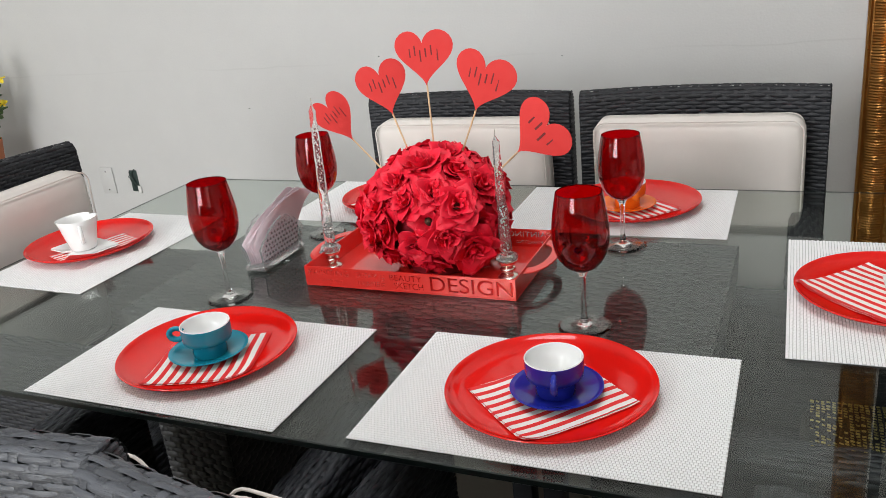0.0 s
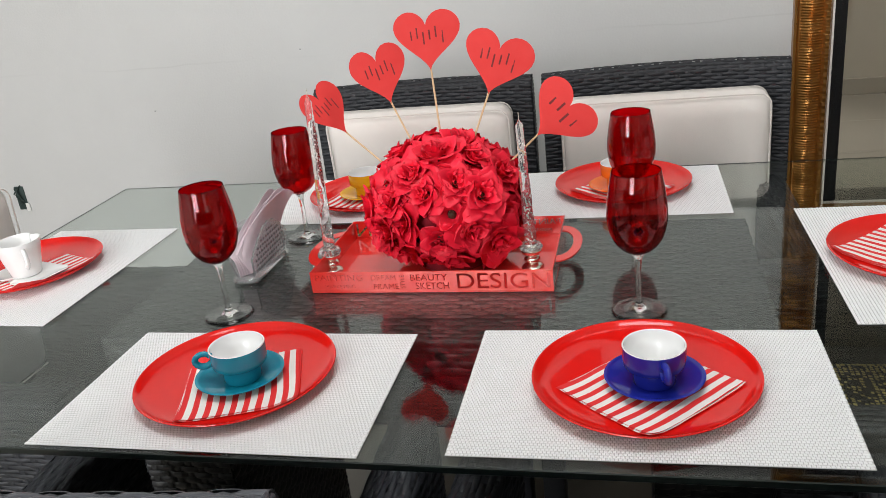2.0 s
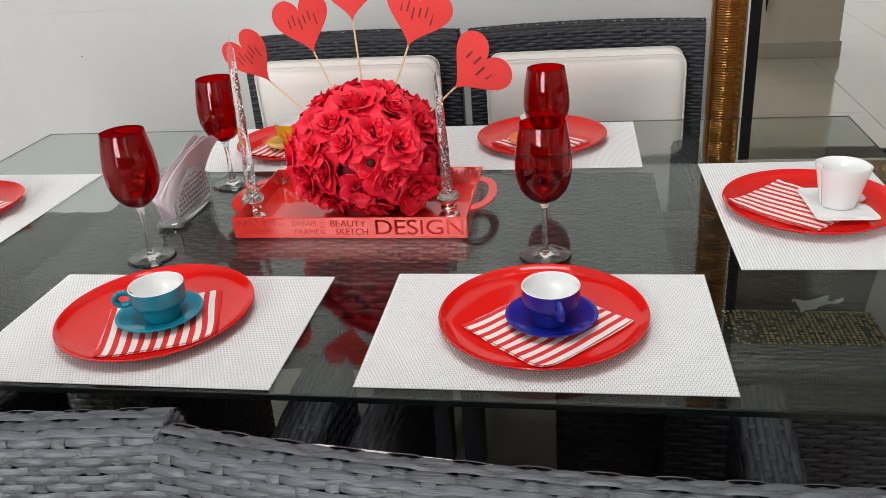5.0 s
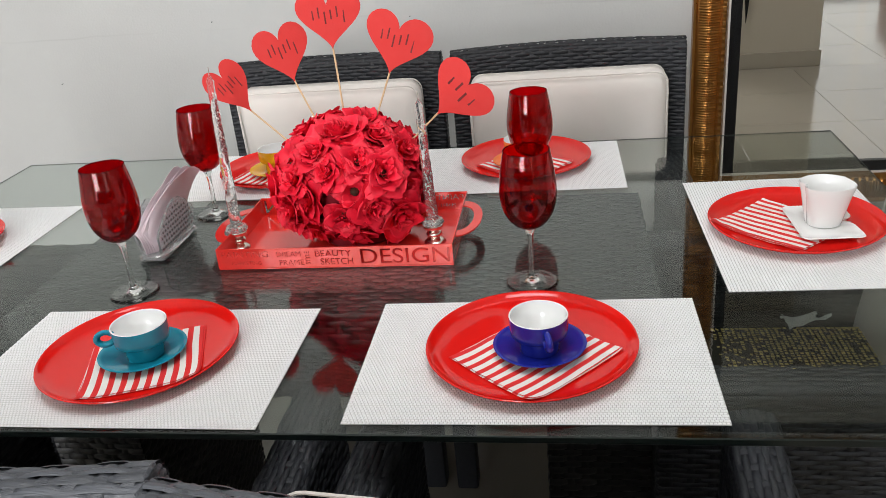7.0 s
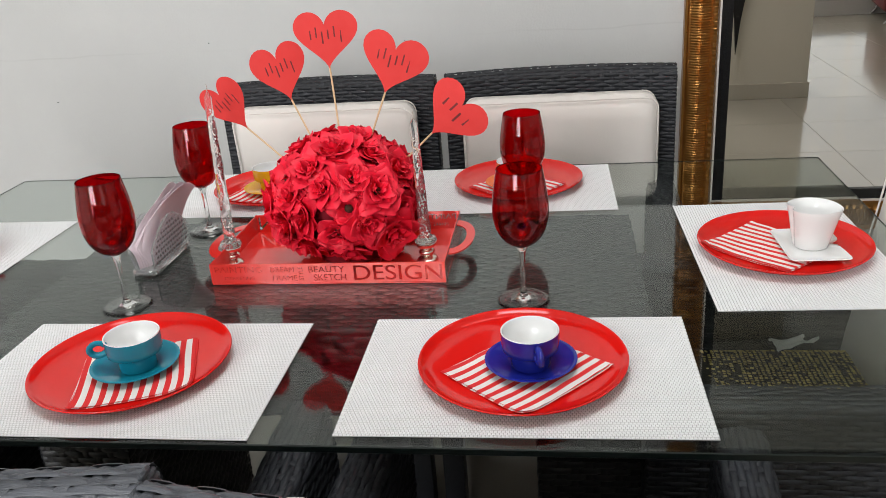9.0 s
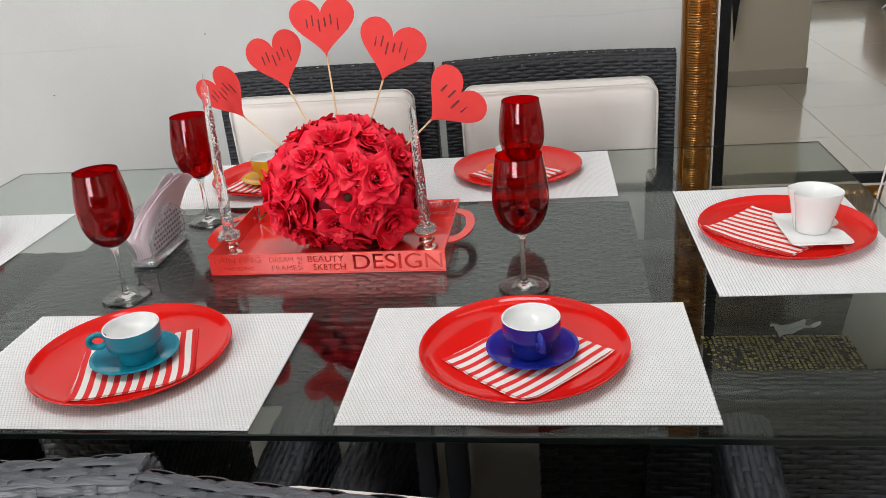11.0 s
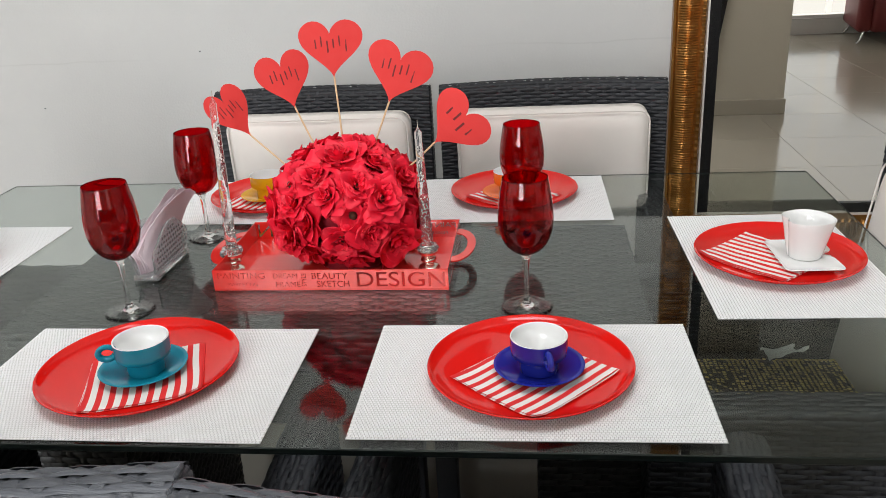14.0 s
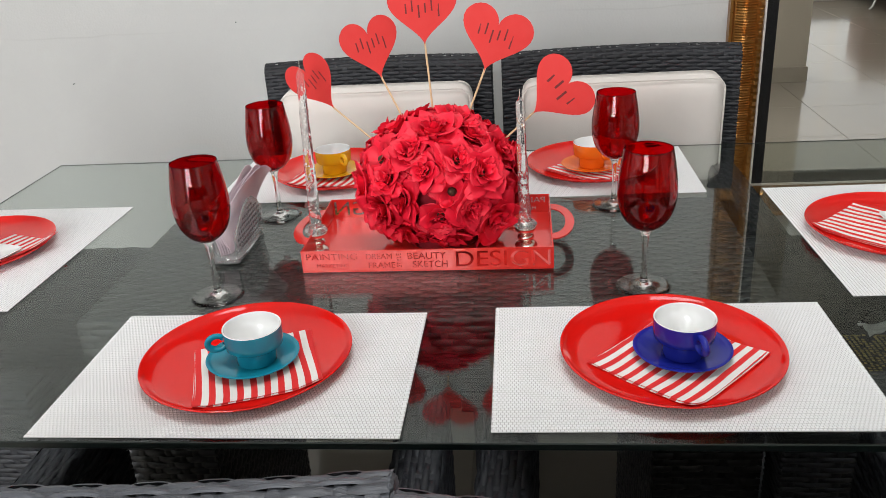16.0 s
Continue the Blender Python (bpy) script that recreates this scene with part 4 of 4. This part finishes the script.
# ---- rose ball with paper hearts ----
def rose_petals(seed, openness):
    """The petals of one fabric rose, inner ones first, each a list of vertices on one shared grid."""
    rnd = random.Random(seed)
    out = []
    layers = [(3, 0.0085, 0.028, 0.013, 0.0), (4, 0.0165, 0.029, 0.021, 0.25), (5, 0.027, 0.026, 0.026, 0.5), (6, 0.038, 0.018, 0.028, 0.85)]
    for n, R, H, W, flare in layers[(2 if openness > 0.9 else 0):]:
        off = rnd.uniform(0, 6.28)
        for p in range(n):
            a0 = off + 2 * math.pi * p / n + rnd.uniform(-0.25, 0.25)
            k, kh = rnd.uniform(0.88, 1.14), rnd.uniform(0.86, 1.12)
            ph, tip, fold = rnd.uniform(0, 6.28), rnd.uniform(0.4, 1.4), rnd.uniform(-0.5, 0.5)
            tilt = rnd.uniform(-0.15, 0.15)
            verts = []
            for j in range(PV + 1):
                s = 1 - (1 - j / PV) ** 1.6
                half = W * k * (0.22 + 0.78 * min(1.0, s / 0.55) ** 0.9) * math.sqrt(max(0.0, 1 - (0.97 * s) ** 7))
                for i in range(PU + 1):
                    u = 2 * i / PU - 1
                    sv = s * (1 + 0.04 * math.cos(2 * u + ph) - 0.13 * u * u)
                    r = R * k * (0.14 + 0.86 * sv ** (0.62 + 0.5 * flare))
                    z = H * kh * sv ** (0.85 - 0.25 * flare) * (1 - 0.35 * flare * sv * sv * openness)
                    curl = max(0.0, sv - 0.6) / 0.4
                    curl = curl * curl * (0.3 + 0.7 * flare) * tip
                    r += 0.0045 * curl + 0.0050 * flare * fold * u * sv
                    z -= 0.0070 * curl * (0.5 + 0.5 * u * u)
                    edge = sv * sv + 0.45 * u * u * sv
                    ruff = edge * (0.0030 * math.sin(3.6 * u + ph) + 0.0011 * math.sin(8 * u + 3 * s + ph * 2))
                    r, z = r + ruff * (1 - 0.5 * flare), z + ruff * (0.4 + 0.8 * flare) + tilt * u * half * 0.5
                    r -= 0.14 * u * u * half * s * (1 - 0.45 * flare)
                    a = a0 + u * half / max(r, 0.85 * R)
                    verts.append((r * math.cos(a), r * math.sin(a), z))
            out.append(verts)
    return out


PU, PV = 8, 8
PETAL_FACES = [(j * (PU + 1) + i, j * (PU + 1) + i + 1, (j + 1) * (PU + 1) + i + 1, (j + 1) * (PU + 1) + i) for j in range(PV) for i in range(PU)]


def petal_mesh(name, petals):
    """Petals, given as lists of vertices, in one mesh."""
    n = (PU + 1) * (PV + 1)
    me = bpy.data.meshes.new(name)
    me.from_pydata([v for p in petals for v in p], [], [tuple(q + n * k for q in f) for k in range(len(petals)) for f in PETAL_FACES])
    me.materials.append(M_PETAL)
    me.shade_smooth()
    return me


def rose_ball():
    cx, cy, cz = -0.598, 1.362, 0.874
    root = thing("rose_ball", pose(cx, cy, TZ + 0.0035), "round centrepiece of red fabric roses in the tray", "flowers")
    oz = cz - TZ - 0.0035
    bm = bmesh.new()
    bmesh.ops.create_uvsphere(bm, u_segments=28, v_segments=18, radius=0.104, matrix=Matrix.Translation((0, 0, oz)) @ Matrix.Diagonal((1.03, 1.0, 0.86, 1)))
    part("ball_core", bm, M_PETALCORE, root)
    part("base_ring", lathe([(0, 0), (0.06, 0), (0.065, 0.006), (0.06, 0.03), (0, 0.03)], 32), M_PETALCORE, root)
    kinds = [rose_petals(sd, o) for sd, o in ((1, 0.4), (2, 0.7), (3, 1.0), (4, 0.55), (5, 0.8), (6, 0.65), (7, 0.95))]
    meshes = [[petal_mesh("petal", [p]) for p in kind] for kind in kinds]
    heart_of_rose = to_mesh("rose", lathe([(0, 0.0), (0.006, 0.001), (0.0075, 0.006), (0.004, 0.0115), (0, 0.0125)], 10), M_STAMEN, 60)
    rnd = random.Random(9)
    n = 54
    behind = []
    for i in range(n):
        zf = 1 - 2 * (i + 0.5) / n
        if zf < -0.86:
            continue
        a = i * 2.399963 + rnd.uniform(-0.12, 0.12)
        zf = max(-0.95, min(1, zf + rnd.uniform(-0.05, 0.05)))
        r = math.sqrt(max(0, 1 - zf * zf))
        d = Vector((r * math.cos(a), r * math.sin(a), zf))
        lump = rnd.uniform(0.95, 1.06)
        p = Vector((d.x * 0.110 * lump, d.y * 0.106 * lump, oz + d.z * 0.086 * lump))
        dn = (d + Vector((rnd.uniform(-0.22, 0.22), rnd.uniform(-0.22, 0.22), rnd.uniform(-0.1, 0.28)))).normalized()
        q = dn.to_track_quat("Z", "Y").to_matrix().to_4x4()
        sc = rnd.uniform(1.0, 1.32)
        kind = rnd.randrange(len(kinds))
        m = Matrix.Translation(p) @ q @ pose(0, 0, 0, 0, 0, rnd.uniform(0, 360)) @ Matrix.Diagonal((sc, sc, sc, 1))
        if d.y < 0.0 and d.z > -0.7:
            flower = part("rose", heart_of_rose, None, root, m=m)
            for petal in meshes[kind]:
                part("petal", petal, None, flower)
        else:
            behind += [[tuple(m @ Vector(v)) for v in petal] for petal in kinds[kind]]
    tagged(part("roses_behind", petal_mesh("roses_behind", behind), None, root), kind="stuff")


rose_ball()


def heart_outline(n=48):
    """A heart one unit high, tip at the origin, axis up."""
    pts = []
    for k in range(n):
        t = 2 * math.pi * k / n
        x = 16 * math.sin(t) ** 3
        y = 13 * math.cos(t) - 5 * math.cos(2 * t) - 2 * math.cos(3 * t) - math.cos(4 * t)
        pts.append((x / 29.0, (y + 17) / 29.0))
    return pts


def heart_pick(tip, angle, wide, high, foot, yaw, bars):
    """Paper heart on a skewer; angle: degrees from upright towards +x; foot: where the skewer enters the flowers."""
    root = thing("heart_pick", pose(*tip, 0, 0, 0), "red paper heart on a bamboo skewer stuck into roses", "decoration", "paper hearts on skewers")
    turn = pose(0, 0, 0, 0, angle, yaw)
    bm = bmesh.new()
    pts = heart_outline()
    crease = lambda x: abs(x) * 0.16
    bend = lambda x: crease(x) - 0.012 * (x / 0.05) ** 2 * 0.2
    half = len(pts) // 2
    notch = pts[0][1] * high
    spine = [bm.verts.new((0, 0, z)) for z in [min(pts[k][1] * high, notch) for k in range(half + 1)]]
    for sgn in (1, -1):
        rim = [bm.verts.new((sgn * pts[k][0] * wide * 1.0, bend(pts[k][0] * wide), pts[k][1] * high)) for k in range(half + 1)]
        for k in range(half):
            quad = (spine[k], rim[k], rim[k + 1], spine[k + 1])
            bm.faces.new(quad if sgn > 0 else quad[::-1])
    bmesh.ops.remove_doubles(bm, verts=bm.verts[:], dist=1e-6)
    bmesh.ops.dissolve_degenerate(bm, edges=bm.edges[:], dist=1e-7)
    shell(bm, 0.0007)
    card = part("paper_heart", bm, M_PAPER, root, "folded red card heart", smooth=20, m=turn)
    # unreadable handwriting as plain strokes
    w = wide * 0.62
    for k in range(bars):
        x = -w / 2 + w * (k + 0.5) / bars
        z = high * (0.62 + 0.05 * math.sin(k * 2.1))
        hh = high * (0.10 + 0.03 * ((k * 7) % 3) / 2)
        y = crease(x) - 0.0012 - 0.012 * (x / 0.05) ** 2 * 0.2
        part("pencil_bar", box((x - w * 0.14 / bars, y - 0.0003, z - hh), (x + w * 0.10 / bars, y + 0.0003, z + hh * 0.6)), M_INK, card, smooth=0)
    d = Vector(foot) - Vector(tip)
    up = turn.to_3x3() @ Vector((0, 0.0016, high * 0.35))
    part("skewer", tube([up, Vector((0, 0.0014, 0)), d * 0.5 + Vector((0, 0.0014, 0)), d], 0.0017, 8), M_STICK, root, "pale bamboo skewer")


heart_pick((-0.777, 1.400, 0.990), -31, 0.068, 0.100, (-0.690, 1.375, 0.920), 20, 6)
heart_pick((-0.692, 1.410, 1.036), -13, 0.088, 0.100, (-0.648, 1.385, 0.950), 14, 6)
heart_pick((-0.6145, 1.406, 1.089), -1, 0.103, 0.097, (-0.606, 1.390, 0.965), 0, 6)
heart_pick((-0.518, 1.387, 1.046), 20, 0.106, 0.102, (-0.556, 1.380, 0.955), -6, 6)
heart_pick((-0.440, 1.369, 0.977), 50, 0.103, 0.098, (-0.520, 1.370, 0.905), -8, 4)


# ---- napkin holder ----
def napkin_holder():
    root = thing("napkin_holder", pose(-0.962, 1.342, TZ + 0.0003, 0, 0, 0), "fan-shaped cut crystal napkin holder full of lilac napkins", "napkin holder")
    part("foot", box((-0.024, -0.072, 0), (0.024, 0.072, 0.012), 0.004), M_FROST, root)

    for s in (-1, 1):
        bm = bmesh.new()
        prof = [(-0.068, 0.0), (-0.074, 0.03)] + [(-0.076 + 0.152 * k / 14, 0.034 + 0.044 * math.sin(math.pi * k / 14) + 0.003 * (k % 2)) for k in range(15)] + [(0.074, 0.03), (0.068, 0.0)]
        vs = [bm.verts.new((s * (0.017 + z * 0.12), y, 0.0125 + z)) for y, z in prof]
        bm.faces.new(vs)
        bmesh.ops.triangulate(bm, faces=bm.faces[:])
        shell(bm, 0.004)
        side = part("crystal_side", bm, M_FROST, root, smooth=20)
        bm = bmesh.new()
        for j in range(7):
            for i in range(13):
                y, z = -0.062 + i * 0.0103 + (0.005 if j % 2 else 0), 0.008 + j * 0.0098
                if z < 0.034 + 0.042 * math.sin(math.pi * (y + 0.076) / 0.152) - 0.006:
                    bmesh.ops.create_icosphere(bm, subdivisions=1, radius=0.0029, matrix=Matrix.Translation((s * (0.021 + z * 0.12), y, 0.0125 + z)) @ Matrix.Diagonal((0.6, 1, 1, 1)))
        tagged(part("cut_studs", bm, M_STUD, side, smooth=0), kind="stuff")
    for k in range(5):
        f = (k - 2) / 2

        def fn(u, v, f=f, k=k):
            y = -0.066 + 0.132 * u + 0.006 * f + 0.020 * v * (u - 0.2)
            top = 0.118 - 0.075 * (1 - u) ** 1.6 + 0.004 * math.sin(k * 2.2) - 0.02 * max(0, u - 0.9) * 8
            z = 0.0135 + top * v
            x = f * (0.007 - 0.002 * v) + 0.003 * math.sin(3 * u + k) * v + v * v * u * (0.03 + 0.012 * f) - 0.012 * v * v * (1 - u)
            x += v * (0.0014 * math.sin(7 * u + 3 * v + 2.3 * k) + 0.0008 * math.sin(11 * v - 5 * u + 1.7 * k))
            z += 0.002 * v * math.sin(5 * u + 3.1 * k)
            return (x, y, z)
        part("napkin_sheet", grid_mesh("napkin_sheet", fn, 14, 10, M_LILAC, thick=0.0006), None, root, "folded lilac paper napkin")


napkin_holder()


# ---- wall fittings ----
def wall_plate(x, z, open_box):
    y = Y1
    if not open_box:
        root = thing("blank_wall_plate", pose(x, y, z), "blank cover plate painted over in wall grey", "wall plate")
        part("plate", box((-0.036, -0.007, -0.057), (0.036, -0.0005, 0.057), 0.003), M_WALL, root)
        for dz in (-0.04, 0.04):
            part("screw", lathe([(0, 0), (0.004, 0), (0.004, 0.0015), (0, 0.0015)], 12), M_CHROME, root, m=pose(0, -0.007, dz, 90, 0, 0))
    else:
        root = thing("open_junction_box", pose(x, y, z), "open wall outlet box with loose dark wires", "outlet")
        part("hole_liner", box((-0.02, -0.003, -0.046), (0.02, -0.0004, 0.046), 0.002), M_WIRE, root)
        part("rim", box((0.012, -0.006, -0.052), (0.030, -0.0032, -0.02), 0.002), M_PLASTIC, root)
        rnd = random.Random(2)
        for k in range(4):
            pts = [(rnd.uniform(-0.02, 0.012), -0.004 - 0.012 * math.sin(j), 0.045 - 0.02 * j + rnd.uniform(-0.006, 0.006)) for j in range(5)]
            part("wire", tube(pts, 0.0025, 6), M_WIRE, root)


def wall_nail(x, z):
    root = thing("wall_nail", pose(x, Y1, z), "small dark nail in the painted wall", "nail")
    part("shank", tube([(0, 0.002, 0), (0.001, -0.008, 0.001)], 0.0012, 8), M_WIRE, root)
    part("head", lathe([(0, 0), (0.0017, 0), (0.0017, 0.001), (0, 0.001)], 12), M_WIRE, root, m=pose(0.001, -0.008, 0.001, 90, 0, 0))


wall_nail(-1.922, 0.803)
wall_nail(-1.347, 0.973)
wall_nail(-0.702, 0.948)
wall_plate(-2.725, 0.505, False)
wall_plate(-2.578, 0.505, True)


# ---- side table with a pot of yellow flowers ----
def flower_corner():
    tb = thing("side_table", pose(-3.2, 2.38, 0), "small dark wooden side table against the wall", "table")
    part("tabletop", box((-0.24, -0.2, 0.5), (0.24, 0.2, 0.53), 0.004), M_WOOD, tb)
    for x in (-0.2, 0.2):
        for y in (-0.16, 0.16):
            part("leg", box((x - 0.02, y - 0.02, 0), (x + 0.02, y + 0.02, 0.499), 0.003), M_WOOD, tb)
    pot = thing("flower_pot", pose(-3.17, 2.38, 0.5305), "terracotta pot with a bunch of yellow flowers", "plant")
    part("pot", lathe([(0, 0), (0.07, 0), (0.1, 0.1), (0.112, 0.2), (0.104, 0.2), (0.09, 0.1), (0.06, 0.02), (0, 0.02)], 32), M_CLAY, pot)
    rnd = random.Random(12)
    bml, bmf = bmesh.new(), bmesh.new()
    for k in range(46):
        a, r = rnd.uniform(0, 6.28), rnd.uniform(0.02, 0.2)
        top = Vector((r * math.cos(a), r * math.sin(a) * 0.8, 0.2 + rnd.uniform(0.12, 0.33)))
        tube([(0.3 * top.x, 0.3 * top.y, 0.12), (0.7 * top.x, 0.7 * top.y, 0.6 * top.z + 0.05), top], 0.003, 5, bml)
        for j in range(3):
            m = Matrix.Translation(top * rnd.uniform(0.6, 0.95)) @ pose(0, 0, 0, rnd.uniform(-60, 60), rnd.uniform(-60, 60), rnd.uniform(0, 360)) @ Matrix.Diagonal((0.35, 1, 1, 1))
            bmesh.ops.create_circle(bml, cap_ends=True, segments=7, radius=rnd.uniform(0.02, 0.035), matrix=m)
        for j in range(7):
            m = Matrix.Translation(top) @ pose(0, 0, 0, rnd.uniform(-60, 60), rnd.uniform(-60, 60), j * 51) @ Matrix.Translation((0.013, 0, 0)) @ Matrix.Diagonal((1, 0.6, 1, 1))
            bmesh.ops.create_circle(bmf, cap_ends=True, segments=6, radius=0.014, matrix=m)
    tagged(part("foliage", bml, M_LEAF, pot, "green stems and leaves", smooth=0), kind="stuff")
    tagged(part("blossoms", bmf, M_YPETAL, pot, "yellow blossoms", smooth=0), kind="stuff")


flower_corner()


# ---- maroon armchair seen in the mirror ----
def armchair():
    root = thing("armchair", pose(3.32, -3.42, 0, 0, 0, 10), "maroon upholstered armchair on chromed curved legs", "armchair")
    part("seat", box((-0.4, -0.4, 0.11), (0.4, 0.4, 0.42), 0.05, 4), M_REDSEAT, root)
    part("backrest", box((-0.4, -0.5, 0.3), (0.4, -0.32, 0.85), 0.06, 4), M_REDSEAT, root)
    for s in (-1, 1):
        part("armrest", box((s * 0.45 - 0.07, -0.42, 0.11), (s * 0.45 + 0.07, 0.4, 0.6), 0.05, 4), M_REDSEAT, root)
        for y in (-0.36, 0.36):
            part("leg", tube([(s * 0.42, y, 0.18), (s * 0.45, y * 1.03, 0.10), (s * 0.47, y * 1.06, 0.04), (s * 0.5, y * 1.08, 0.011)], 0.012, 10), M_CHROME, root)


armchair()

# ---- dark carving hung on the pier ----
def wall_carving():
    root = thing("wall_carving", pose(0.90, -0.417, 0.30), "long dark carved wooden wall ornament", "ornament")
    bm = bmesh.new()
    pts = [(0.0, 0.0), (0.02, 0.22), (0.055, 0.45), (0.06, 0.62), (0.0, 0.7), (-0.06, 0.62), (-0.055, 0.45), (-0.02, 0.22)]
    vs = [bm.verts.new((x, 0.0, z)) for x, z in pts]
    bm.faces.new(vs)
    bmesh.ops.triangulate(bm, faces=bm.faces[:])
    shell(bm, 0.02)
    part("carving", bm, M_BLACK, root, smooth=20, m=pose(0, 0.012, 0))


wall_carving()

# ---- floor ----
floor = solo("floor", box((X0, Y0, -0.1), (X1, Y1, -0.003)), M_GROUT, "polished beige porcelain tile floor with thin joints", "floor", "structure", 0)
TS = 0.6
_tile = {}
nx, ny = 14, 13
for i in range(nx):
    for j in range(ny):
        a, b = X0 + i * TS, Y1 - (j + 1) * TS
        lo, hi = max(a, X0), min(a + TS, X1)
        l2, h2 = max(b, Y0), min(b + TS, Y1)
        if hi - lo < 0.02 or h2 - l2 < 0.02:
            continue
        key = (round(hi - lo, 3), round(h2 - l2, 3))
        if key not in _tile:
            _tile[key] = to_mesh("tile", box((0.0012, 0.0012, -0.0028), (key[0] - 0.0012, key[1] - 0.0012, 0.0), 0.0007, 1), M_TILE, 0)
        part("tile", _tile[key], None, floor, m=pose(lo, l2, 0))
